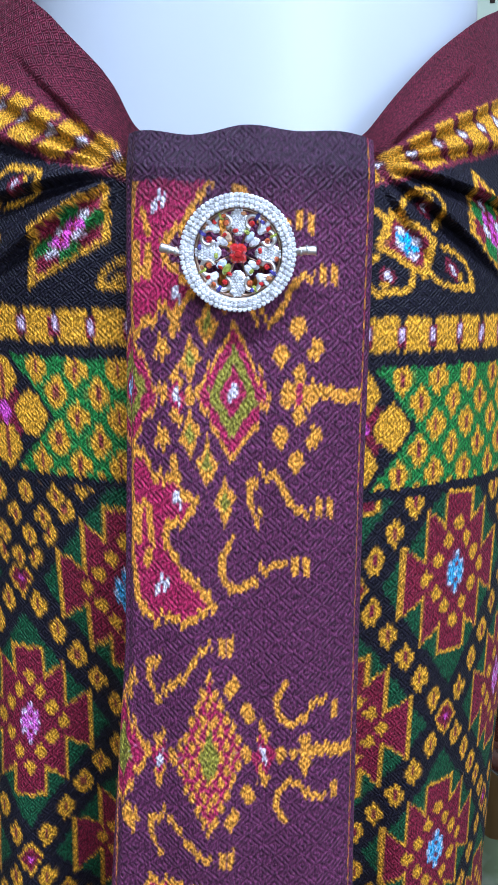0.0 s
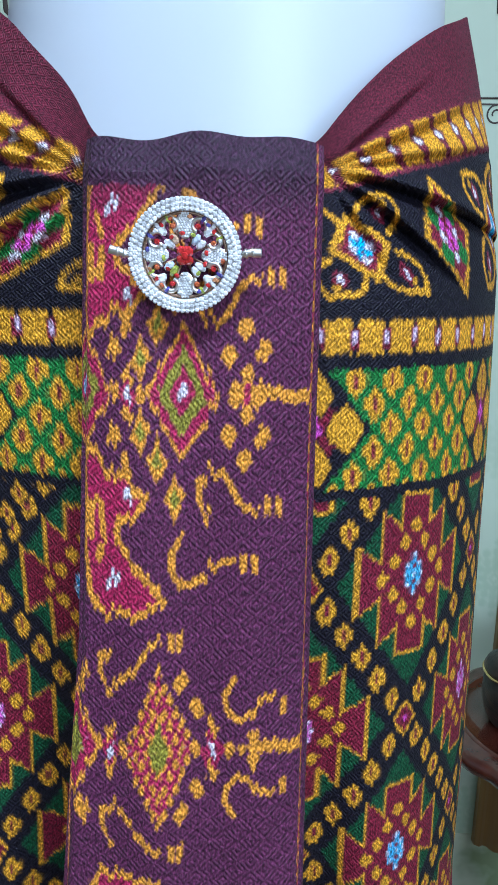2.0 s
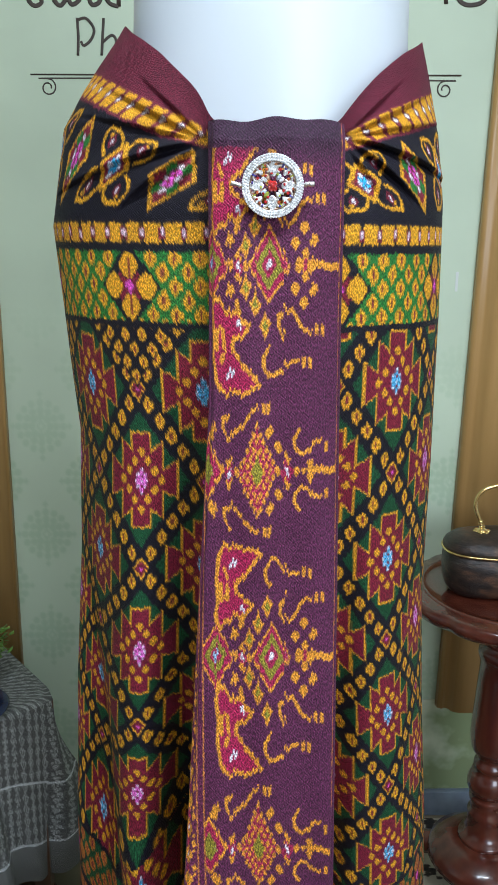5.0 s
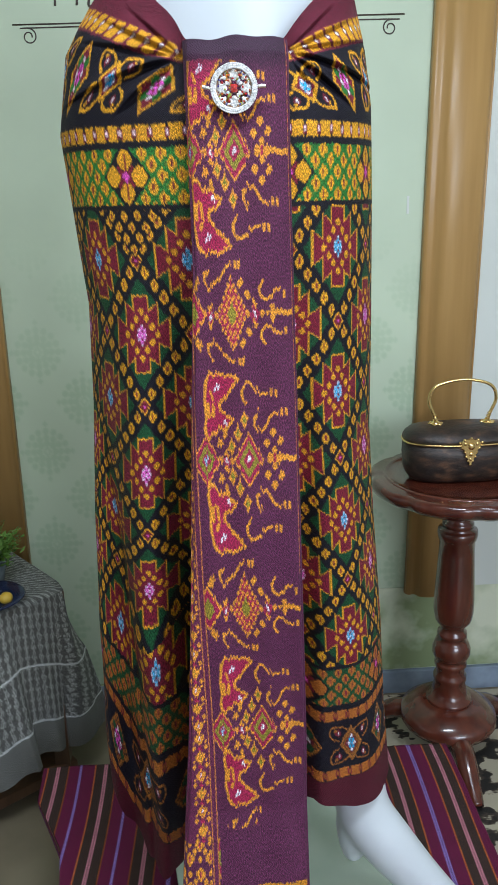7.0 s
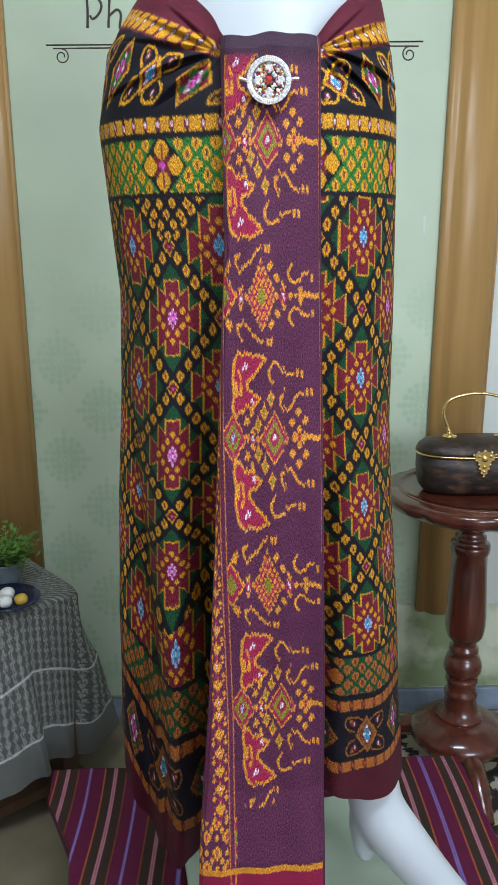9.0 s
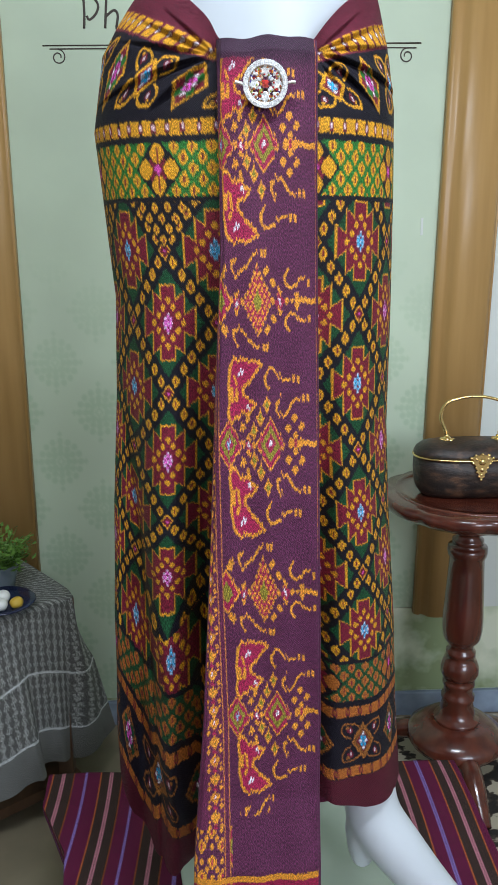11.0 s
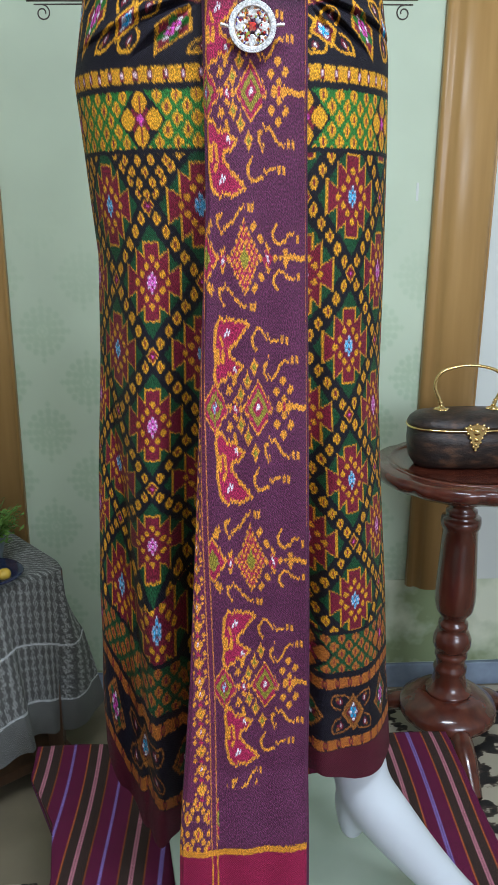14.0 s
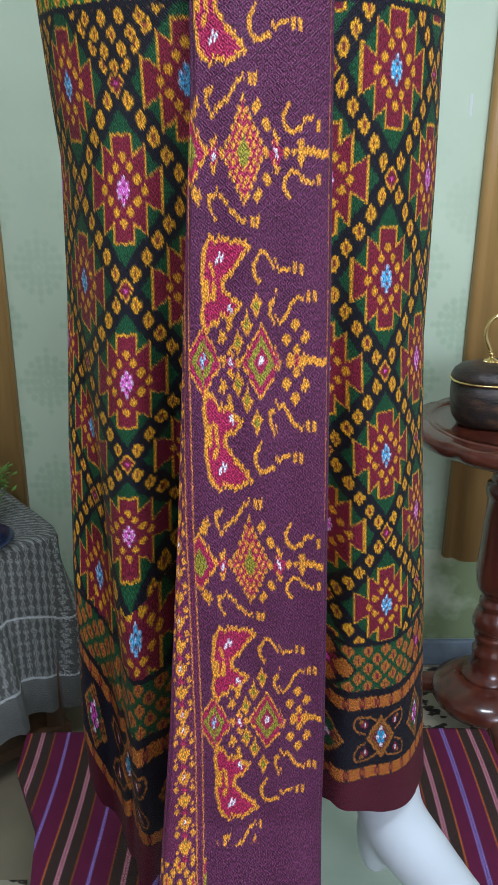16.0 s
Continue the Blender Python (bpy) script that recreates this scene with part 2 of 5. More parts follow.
# the diamond net of the skirt: one repeat
def net_sheet(top_row=False):
    s = Sheet(130, 167, LEAF)
    fold = np.abs(np.abs(s.x - 65) / 65 + np.abs(s.y - 83.5) / 83.5 - 1)
    s.fill(fold < 0.235, INK)
    steps = 6
    for sx in (-1, 1):
        for sy in (-1, 1):
            for k in range(1, steps):
                x, y = 65 + sx * 65 * k / steps, 83.5 + sy * 83.5 * (1 - k / steps)
                s.flower(x, y, 5.3, 7.2, GOLD, RED)
    for x, y in ((65, 0), (65, 167), (0, 83.5), (130, 83.5)):
        s.diamond(x, y, 12.5, 15.5, INK)
        for dx, dy in ((-4, 0), (4, 0), (0, -5.5), (0, 5.5)):
            s.diamond(x + dx, y + dy, 5.0, 6.0, GOLD)
        s.diamond(x, y, 7, 8.5, RED)
        s.diamond(x, y, 2.0, 2.4, PINK)
    for cx, cy, heart in ((65, 83.5, PINK), (0, 0, BLUE), (130, 0, BLUE), (0, 167, BLUE), (130, 167, BLUE)):
        star(s, cx, cy, heart)
    if top_row:
        s.fill(np.abs(s.x - 65) / 65 + np.abs(s.y - 83.5) / 83.5 < 0.98, INK)
        for i in range(-6, 7):
            for j in range(-6, 7):
                x, y = (i + j) * 65 / 7, (i - j) * 83.5 / 7
                if abs(x) / 65 + abs(y) / 83.5 < 0.97:
                    s.flower(65 + x, 83.5 + y, 4.7, 6.0, GOLD, RED)
    return s.soft()


def star(s, cx, cy, heart):
    """Stepped maroon star with gold outlines, a ring of gold dots and a bright heart."""
    for grow, colour in ((1.9, GOLD), (0.0, RED)):
        for k in (-1, 1):
            s.shape([(cx + k * (22 + grow), cy - 36 - grow), (cx + k * (22 + grow), cy + 36 + grow), (cx + k * (9 - grow), cy + 24 + grow), (cx + k * (9 - grow), cy - 24 - grow)], colour)
            s.shape([(cx + k * (37 + grow), cy - 18 - grow), (cx + k * (37 + grow), cy + 18 + grow), (cx + k * 22, cy + 8 + grow), (cx + k * 22, cy - 8 - grow)], colour)
        s.bar(cx - 10 - grow, cx + 10 + grow, cy - 43 - grow, cy + 43 + grow, colour)
        if grow == 0:
            s.bar(cx - 21, cx + 21, cy - 23, cy + 23, RED)
    for k in range(12):
        q = k / 12 * 4
        side, f = int(q), q - int(q)
        corner = [(0, -1), (1, 0), (0, 1), (-1, 0), (0, -1)]
        x = corner[side][0] * (1 - f) + corner[side + 1][0] * f
        y = corner[side][1] * (1 - f) + corner[side + 1][1] * f
        s.diamond(cx + 22 * x, cy + 27 * y, 4.0, 4.6, GOLD, 1.3)
    for dx, dy in ((0, -8.5), (0, 8.5), (-3.8, -3.2), (3.8, -3.2), (-3.8, 3.2), (3.8, 3.2), (0, 0)):
        s.bar(cx + dx - 2.1, cx + dx + 2.1, cy + dy - 3.2, cy + dy + 3.2, heart * 0.92 + WHITE * 0.08)
    for dx, dy in ((0, 0), (0, -11), (0, 11), (-6, 0), (6, 0), (-4, -5.5), (4, -5.5), (-4, 5.5), (4, 5.5)):
        s.bar(cx + dx - 1, cx + dx + 1, cy + dy - 1.6, cy + dy + 1.6, WHITE * 0.85 + heart * 0.15)


def meadow_sheet(ground, yarn=GOLD):
    """Green band with rows of gold blossoms and one large four-petalled blossom a repeat."""
    s = Sheet(130, 60, ground)
    for row in range(7):
        for k in range(7):
            x = k * 130 / 6 + (row % 2) * 65 / 6
            y = 5.5 + (row - 0) * 11.7
            if abs(x - 65) / 34 + abs(y - 29) / 38 > 1.0:
                s.flower(x, y, 5.9, 7.9, yarn, RED)
    s.diamond(65, 29, 31, 37, INK)
    s.diamond(65, 29, 20, 22, RED)
    for dx, dy in ((0, -17), (0, 17), (-17, 0), (17, 0)):
        s.diamond(65 + dx, 29 + dy, 11, 13, INK, 1.3)
        s.diamond(65 + dx, 29 + dy, 10, 12, yarn, 1.3)
    s.bar(64.2, 65.8, 5, 53, RED)
    s.diamond(65, 29, 6.5, 8, RED)
    for dx, dy in ((-2.4, 0), (2.4, 0), (0, -3.6), (0, 3.6)):
        s.diamond(65 + dx, 29 + dy, 2.0, 2.8, PINK, 1.5)
    return s.soft()


def block_sheet(yarn=GOLD, eye=WHITE):
    s = Sheet(18, 20, INK)
    s.bar(0, 18, 2, 18, yarn)
    s.bar(7.7, 10.3, 0, 20, INK)
    s.bar(6.2, 11.8, 5, 15, RED)
    s.diamond(9, 10, 1.7, 3.4, eye * 0.75 + PINK * 0.25 if eye is WHITE else eye, 2)
    return s.soft()


def leaf_sheet():
    s = Sheet(18, 18, MAROON)
    s.bar(2.6, 15.4, 1.5, 16.5, GOLD)
    for x in (0, 18):
        s.diamond(x, 9, 4.2, 5.6, MAROON)
        s.diamond(x, 9, 1.9, 2.6, WHITE, 1.6)
    return s.soft()


def figure_sheet(filled):
    """Black band: a plain diamond and a diamond with four looped arms take turns."""
    s = Sheet(130, 72, INK)
    # unfilled figures sit in the lower border: gold dimmed in colour for its shade
    gold = GOLD if filled else GOLD * 0.36 + RED * 0.5
    thick = 3.0 if filled else 1.8

    def dotted(cx, w, h, heart, inner):
        s.diamond(cx, 36, w, h, RED if filled else INK)
        if not filled:
            s.diamond(cx, 36, w * 0.80, h * 0.80, gold * 0.8)
            s.diamond(cx, 36, w * 0.68, h * 0.68, RED * 0.7)
        for k in range(28):
            q = 4 * k / 28
            side, f = int(q), q - int(q)
            corner = [(0, -1), (1, 0), (0, 1), (-1, 0), (0, -1)]
            x = corner[side][0] * (1 - f) + corner[side + 1][0] * f
            y = corner[side][1] * (1 - f) + corner[side + 1][1] * f
            s.diamond(cx + x * w, 36 + y * h, 2.1, 2.9, gold, 1.8)
        if inner is not None:
            for dx, dy in ((-1, -1), (1, -1), (-1, 1), (1, 1)):
                s.diamond(cx + dx * w * 0.38, 36 + dy * h * 0.34, w * 0.26, h * 0.24, inner, 1.2)
        for dx, dy in ((0, -0.42), (0, 0.42), (-0.3, 0), (0.3, 0), (-0.16, -0.2), (0.16, -0.2), (-0.16, 0.2), (0.16, 0.2), (0, 0)):
            s.diamond(cx + dx * w, 36 + dy * h, 2.3, 3.2, WHITE if abs(dx) > 0.25 or abs(dy) > 0.35 else heart, 1.7)

    for dx in (-1, 1):
        for dy in (-1, 1):
            arm = [(97 + dx * (4 + 26 * q - 7 * math.sin(math.pi * q)), 36 + dy * (13 + 17 * q + 5 * math.sin(math.pi * q))) for q in np.linspace(0, 1, 8)]
            back = [(97 + dx * (30 - 3 * q + 4 * math.sin(math.pi * q)), 36 + dy * (30 - 20 * q)) for q in np.linspace(0, 1, 6)]
            s.line(arm + back, thick, gold)
            s.line([(97 + dx * 27, 36 + dy * 10), (97 + dx * 20, 36 + dy * 6)], thick, gold)
            s.flower(97 + dx * 20, 36 + dy * 19, 4.0, 6.4, RED, WHITE)
            s.diamond(97 + dx * 24, 36 + dy * 24, 2.0, 2.8, gold, 1.6)
    dotted(97, 16, 20 if filled else 27, BLUE, None)
    dotted(32, 20, 31, PINK, BRIGHT if filled else LEAF)
    return s.soft()


def panel_sheet():
    """Half a repeat of the tie-dyed front panel: across from its plain edge, down from one row of diamonds to the next."""
    s = Sheet(160, 164, PURPLE)
    k = 0.26

    def P(points, edge=638, top=689):
        return [((edge - x) * k, (y - top) * k) for x, y in points]

    def dots(points, w=4.6, h=5.6, colour=ORANGE):
        for x, y in P(points):
            s.diamond(x, y, 0.8 * w, 0.88 * h, colour, 1.25)

    # crimson beast with gold outline
    beast = P([(244, 782), (268, 808), (296, 836), (312, 822), (330, 850), (350, 868), (330, 892), (300, 910), (296, 940), (318, 968), (345, 1004), (378, 1048), (340, 1068), (262, 1072), (246, 1040), (236, 960), (240, 890), (232, 830)])
    s.shape(beast, CRIMSON)
    s.line(beast + beast[:1], 3.0, ORANGE)
    s.line(P([(250, 890), (250, 940)]), 3.2, ORANGE)
    s.line(P([(268, 885), (272, 935)]), 3.2, ORANGE)
    s.line(P([(250, 885), (268, 885)]), 3.0, ORANGE)
    s.line(P([(262, 985), (270, 960)]), 3.0, ORANGE)
    for x, y, w in P([(318, 860)])[0] + (1.9,), P([(289, 1012)])[0] + (3.4,):
        s.bar(x - w, x + w, y - 2.6, y + 2.6, WHITE)
    # hooks
    for pts in ([(456, 900), (440, 872), (438, 838), (456, 818), (478, 818), (492, 840), (504, 868), (520, 886), (538, 888)],
                [(408, 935), (392, 962), (392, 995), (410, 1026), (425, 1024), (446, 1000), (470, 978), (497, 974)],
                [(282, 1136), (264, 1160), (264, 1190), (284, 1212), (306, 1188), (330, 1160), (352, 1128), (370, 1118)],
                [(500, 1190), (484, 1218), (488, 1246), (508, 1268), (530, 1256), (548, 1232), (570, 1228)]):
        s.line(P(pts), 2.6, ORANGE)
    for x, y in P([(556, 886), (574, 888), (514, 980), (534, 978), (390, 1120), (406, 1120), (588, 1244)]):
        s.bar(x - 1.5, x + 1.5, y - 4.2, y + 4.2, ORANGE)
    # row of the large diamond
    for x, y, w, h, colour in ((411, 689, 65, 120, ORANGE), (411, 689, 58, 108, CRIMSON), (411, 689, 42, 80, OLIVE), (411, 689, 24, 46, CRIMSON),
                               (232, 689, 60, 112, ORANGE), (232, 689, 54, 100, CRIMSON), (232, 689, 36, 72, OLIVE), (232, 689, 20, 40, CRIMSON)):
        s.diamond((638 - x) * k, (y - 689) * k, w * k, h * k, colour)
    s.diamond((638 - 411) * k, 0, 2.2, 3.6, WHITE, 2)
    s.diamond((638 - 232) * k, 0, 2.2, 4.0, BLUE * 0.6 + WHITE * 0.4, 2)
    for cx, cy, w in ((318, 689, 22), (520, 697, 20), (281, 1320, 24), (462, 1320, 30), (535, 1326, 20)):
        for dx, dy in ((-1, 0), (1, 0), (0, -1.4), (0, 1.4)):
            s.diamond((638 - cx - dx * w) * k, (cy + dy * w - 689) * k, 3.2, 4.8, ORANGE, 1.1)
        s.diamond((638 - cx) * k, (cy - 689) * k, w * 0.75 * k, w * 1.1 * k, CRIMSON if w != 20 else ORANGE, 1.2)
        s.diamond((638 - cx) * k, (cy - 689) * k, 1.6, 3.0, WHITE if w != 20 else CRIMSON, 2)
    s.bar(0.5, 28, 0, 3.2, ORANGE)
    s.bar(0.5, 28, 160.8, 164, ORANGE)
    dots([(489, 757), (546, 763), (516, 802), (293, 765)], 4.8, 6.2)
    dots([(435, 1243), (407, 1196), (230, 1190), (222, 1205)], 4.6, 6.0)
    for x, y in P([(340, 752), (368, 806), (397, 868)]):
        s.diamond(x, y, 5.4, 12.5, ORANGE, 0.75)
        s.diamond(x, y, 2.4, 5, OLIVE)
    dots([(312, 800), (318, 815)], 2.4, 5)
    # row of the chequered diamond
    cx, cy = (638 - 368) * k, 164.0
    s.diamond(cx, cy, 15.5, 36, CRIMSON)
    for i in range(-6, 7):
        for j in range(-6, 7):
            if (i + j) % 2 == 0 and abs(i) / 6 + abs(j) / 6 < 1.05 and (abs(i) + abs(j) > 1):
                s.diamond(cx + i * 2.6, cy + j * 6.2, 1.7, 3.4, ORANGE, 1.2)
    s.diamond(cx, cy, 5, 13, OLIVE)
    s.diamond((638 - 206) * k, cy, 16, 28, ORANGE)
    s.diamond((638 - 206) * k, cy, 13, 24, CRIMSON)
    s.diamond((638 - 206) * k, cy, 7, 14, OLIVE)
    # border beyond the beasts
    s.bar(116, 160, 0, 164, PURPLE * 0.9 + CRIMSON * 0.1)
    for y in np.arange(8, 164, 24):
        big = int(y / 24) % 2
        s.flower(133, y, 5.6, 8.0, ORANGE, OLIVE if big else CRIMSON)
        s.diamond(133, y, 1.5, 2.2, WHITE if not big else ORANGE)
        for dx in (-7, 7):
            s.diamond(133 + dx, y + 12, 2.4, 3.6, ORANGE, 1.2)
            s.diamond(133 + dx, y + 5, 1.4, 2.2, ORANGE, 1.2)
        s.diamond(133, y + 12, 2.6, 3.8, CRIMSON, 1.2)
    for x in (116, 122):
        s.bar(x, x + 1.0, 0, 164, ORANGE * 0.75 + CRIMSON * 0.25)
    return s.soft()


# ---------------------------------------------------------------- the room
FLOOR_BACK, WALL_Y = 1.47, 1.47


def slab(name, dims, mat, label, bevel=0.0):
    ob = part(name, boxed(*dims, bevel=bevel), mat, None, smooth=False)
    return tagged(ob, label, name.split("_")[0], kind="structure")


slab("floor", (-2.6, 2.6, -3.5, 1.60, -0.10, 0.0), mat_floor, "beige smooth floor of the shop room")
slab("wall_north", (-2.6, 2.6, WALL_Y, 1.62, 0.0, 2.8), mat_wall, "pale green painted wall with dark lettering")
slab("wall_east", (2.6, 2.72, -3.5, 1.62, 0.0, 2.8), mat_plain_wall, "plain cream side wall of the room")
slab("wall_west", (-2.72, -2.6, -3.5, 1.62, 0.0, 2.8), mat_plain_wall, "plain cream side wall of the room")
slab("wall_south_east", (2.45, 2.6, -3.62, -3.5, 0.0, 2.8), mat_plain_wall, "plain cream wall beside the shop opening")
slab("wall_south_west", (-2.6, -0.45, -3.62, -3.5, 0.0, 2.8), mat_plain_wall, "plain cream wall beside the shop opening")
slab("wall_south_lintel", (-0.45, 2.45, -3.62, -3.5, 2.76, 2.8), mat_plain_wall, "plain cream lintel over the shop opening")
slab("ceiling", (-2.72, 2.72, -3.62, 1.62, 2.8, 2.9), mat_plain_wall, "plain white ceiling of the room")


# ---------------------------------------------------------------- the skirt on the mannequin
CX, CY = 0.0, 0.50


def half_width_left(z):
    return np.interp(z, [0.45, 0.64, 0.82, 0.99, 1.14, 1.27, 1.39, 1.465, 1.55, 1.58, 1.60, 1.622, 1.64], [0.200, 0.199, 0.195, 0.188, 0.178, 0.173, 0.183, 0.190, 0.176, 0.158, 0.144, 0.127, 0.115])


def half_width_right(z):
    return np.interp(z, [0.45, 0.52, 0.67, 0.81, 0.98, 1.10, 1.24, 1.39, 1.49, 1.55, 1.60, 1.64], [0.238, 0.232, 0.218, 0.209, 0.194, 0.186, 0.186, 0.184, 0.181, 0.173, 0.161, 0.150])


def depth_front(z):
    return np.interp(z, [0.45, 0.7, 1.1, 1.40, 1.50, 1.64], [0.140, 0.144, 0.163, 0.164, 0.162, 0.142])


def body(theta, z, grow=0.0):
    """The wrapped body: theta 0 is straight ahead, positive to the side of the table."""
    a = np.where(theta < 0, half_width_left(z), half_width_right(z)) + grow
    b = (0.885 + 0.065 * np.tanh(theta / 0.25) * np.clip((1.56 - z) / 0.1, 0, 1)) * depth_front(z) + grow
    s, c = np.sin(theta), np.cos(theta)
    x = CX + a * s
    y = CY - np.where(c > 0, b, 0.13 + grow) * np.sign(c) * np.abs(c) ** 0.9
    return x, y


def waist_edge(x):
    """Height of the upper edge of the skirt: it dips to the knot behind the panel."""
    xs = np.linspace(-0.2, 0.2, 401)
    zs = np.interp(xs, [-0.176, -0.149, -0.1265, -0.10, -0.071, -0.057, -0.046, -0.038, 0.065, 0.073, 0.084, 0.096, 0.108, 0.124, 0.14, 0.16, 0.178],
                   [1.634, 1.620, 1.611, 1.599, 1.581, 1.571, 1.559, 1.545, 1.545, 1.554, 1.566, 1.577, 1.587, 1.598, 1.608, 1.618, 1.630])
    zs[6:-6] = np.convolve(zs, np.ones(13) / 13, "valid")
    return np.interp(x, xs, zs)


def build_skirt():
    skirt = thing("wrap_skirt", "dark patterned silk wrap skirt with a purple front panel", "skirt", (0, CY, 0.50))
    inv = Matrix.Translation((0, -CY, -0.50))
    # wrapped cloth
    step = 0.0013
    arc_l, arc_r = -1.95, 1.95
    nc = int((arc_r - arc_l) * 0.178 / step)
    theta1 = np.linspace(arc_l, arc_r, nc)
    frac = np.linspace(0, 1, int(1.09 / step))
    theta, f = np.meshgrid(theta1, frac)
    # hem and waist for each column
    x0, _ = body(theta1, 1.5 + 0 * theta1)
    top = waist_edge(x0)
    xh, _ = body(theta1, 0.55 + 0 * theta1)
    hem = np.interp(xh, [-0.20, -0.177, -0.146, -0.13, -0.10, -0.08, -0.05, 0.06, 0.10, 0.16, 0.23], [0.565, 0.500, 0.452, 0.468, 0.482, 0.468, 0.430, 0.54, 0.572, 0.550, 0.545])
    z = top[None, :] + (hem - top)[None, :] * f
    x, y = body(theta, z)
    # long folds: a deep hollow beside the panel, soft drape at the sides
    low = np.clip((1.34 - z) / 0.5, 0, 1)
    y += low * 0.066 * np.exp(-((x + 0.062) / 0.027) ** 2)
    y += low * 0.045 * np.exp(-((x + 0.162) / 0.022) ** 2)
    y -= low * 0.028 * np.exp(-((x + 0.108) / 0.026) ** 2)
    y += 0.006 * np.sin((x * 0.9 + z * 0.35) * 95) * np.clip((1.0 - z) / 0.4, 0, 1) * (x < -0.05)
    y += low * 0.050 * np.exp(-((x - 0.080) / 0.020) ** 2)
    y += 0.006 * low * np.sin(theta * 9 + z * 4)
    crease = np.interp(z, [0.55, 0.70, 0.95, 1.2], [-0.132, -0.136, -0.150, -0.176])
    deep = np.clip((1.18 - z) / 0.25, 0, 1)
    y += 0.012 * deep * np.exp(-((x - crease) / 0.0055) ** 2) - 0.010 * deep * np.exp(-((x - crease - 0.020) / 0.013) ** 2)
    # pleats fanning out from the two upper corners of the panel
    for kx, kz, sgn in ((-0.040, 1.530, -1), (0.068, 1.535, 1)):
        dx, dz = (x - kx) * sgn, z - kz
        r = np.hypot(dx, dz) + 1e-6
        ang = np.arctan2(dz, dx)
        reach = np.clip((r - 0.004) / 0.02, 0, 1) * (dx > -0.01)
        for start, bend, size, far in ((-0.14, -0.9, 0.0080, 0.155), (-0.50, -1.2, 0.0075, 0.095), (-0.95, 0.3, 0.0045, 0.06), (0.17, 0.5, 0.0045, 0.12), (0.42, 0.6, 0.0055, 0.10), (0.72, 0.3, 0.0040, 0.08)):
            off = ang - start - bend * r
            fall = reach * np.clip((far - r) / (0.5 * far), 0, 1)
            across = off * r
            y -= fall * size * np.exp(-(across / 0.010) ** 2) * (off > 0) * np.clip(across / 0.0018, 0, 1)
            y += fall * size * 0.75 * np.exp(-(across / 0.0042) ** 2) * (off <= 0)
        y += 0.008 * np.exp(-(r / 0.025) ** 2)
    # design on the cloth
    u = theta * 0.177
    v = z.copy()
    # the upper border is drawn in towards the knot: height of its gold leaf band
    leaf_z = np.interp(x, [-0.175, -0.135, -0.109, -0.078, -0.045, 0.0, 0.077, 0.096, 0.124, 0.151, 0.18], [1.600, 1.572, 1.556, 1.542, 1.533, 1.533, 1.533, 1.540, 1.550, 1.561, 1.576])
    above = 1.561 + (z - leaf_z) / np.maximum(top[None, :] - leaf_z, 0.006) * (1.655 - 1.561)
    below = 1.468 + (z - 1.468) / (leaf_z - 1.468) * (1.561 - 1.468)
    upper = np.where(z > leaf_z, np.minimum(above, 1.66), below)
    v = np.where(z > 1.468, upper, z)
    # the cloth sinks beside the panel and rises to the outer side
    drop = np.zeros_like(z)
    levels = (1.20, 1.05, 0.90, 0.80, 0.70, 0.62, 0.50)
    at = (-0.20, -0.187, -0.165, -0.146, -0.13, -0.10, -0.08, -0.06)
    sink = ((0,) * 8, (-0.035, -0.034, -0.020, 0, 0, 0, 0, 0), (-0.045, -0.042, -0.022, -0.016, -0.020, -0.022, -0.020, -0.010), (-0.035, -0.028, 0.008, 0.016, 0.018, 0.018, 0.020, 0.030),
            (-0.025, -0.015, 0.038, 0.050, 0.040, 0.038, 0.055, 0.09), (-0.010, 0.0, 0.060, 0.072, 0.055, 0.055, 0.070, 0.115), (0.010, 0.018, 0.088, 0.092, 0.080, 0.075, 0.09, 0.14))
    for (z1, s1), (z0, s0) in zip(zip(levels, sink), zip(levels[1:], sink[1:])):
        q = np.clip((z1 - z) / (z1 - z0), 0, 1)
        here = np.interp(x, at, s1) * (1 - q) + np.interp(x, at, s0) * q
        drop = np.where((z <= z1) & (x < 0), here, drop)
    v = np.where(z < 1.2, v + drop, v)
    vj = np.floor(weave_steps(u, v, 0.0014, 0.0006, 3) / 0.0011) * 0.0011
    ul = np.where(u < 0, np.floor(u / 0.0014) * 0.0014 + 0.110 + 0.065, np.floor(u / 0.0014) * 0.0014 - 0.131)
    border = ul
    swallow = np.clip((0.846 - z + 0.55 * (x + 0.11)) / 0.002, 0, 1)
    ul = ul + np.where((u < 0) & (x > crease), 0.060 * swallow * swallow * (3 - 2 * swallow), 0)
    ul = ul - np.where(u > 0, 0.009 * np.clip((1.18 - z) / 0.2, 0, 1), 0)
    net, figs, figs2 = net_sheet(), figure_sheet(True), figure_sheet(False)
    meadow, blocks, leaves = meadow_sheet(BRIGHT), block_sheet(), leaf_sheet()
    col = net.at(ul, np.where(u < 0, 0.0835 - (vj - 1.2425), 1.335 - vj))
    col = np.where(((vj > 1.326) & (u < 0))[..., None], net_sheet(True).at(ul, 0.0835 - (vj - 1.2425)), col)
    col = np.where((vj > 1.380)[..., None], INK, col)
    col = np.where(((vj > 1.386) & (vj < 1.444))[..., None], meadow.at(ul, 1.444 - vj), col)
    col = np.where((vj > 1.444)[..., None], INK, col)
    col = np.where(((vj > 1.449) & (vj < 1.469))[..., None], blocks.at(ul, 1.469 - vj), col)
    col = np.where((vj > 1.469)[..., None], INK, col)
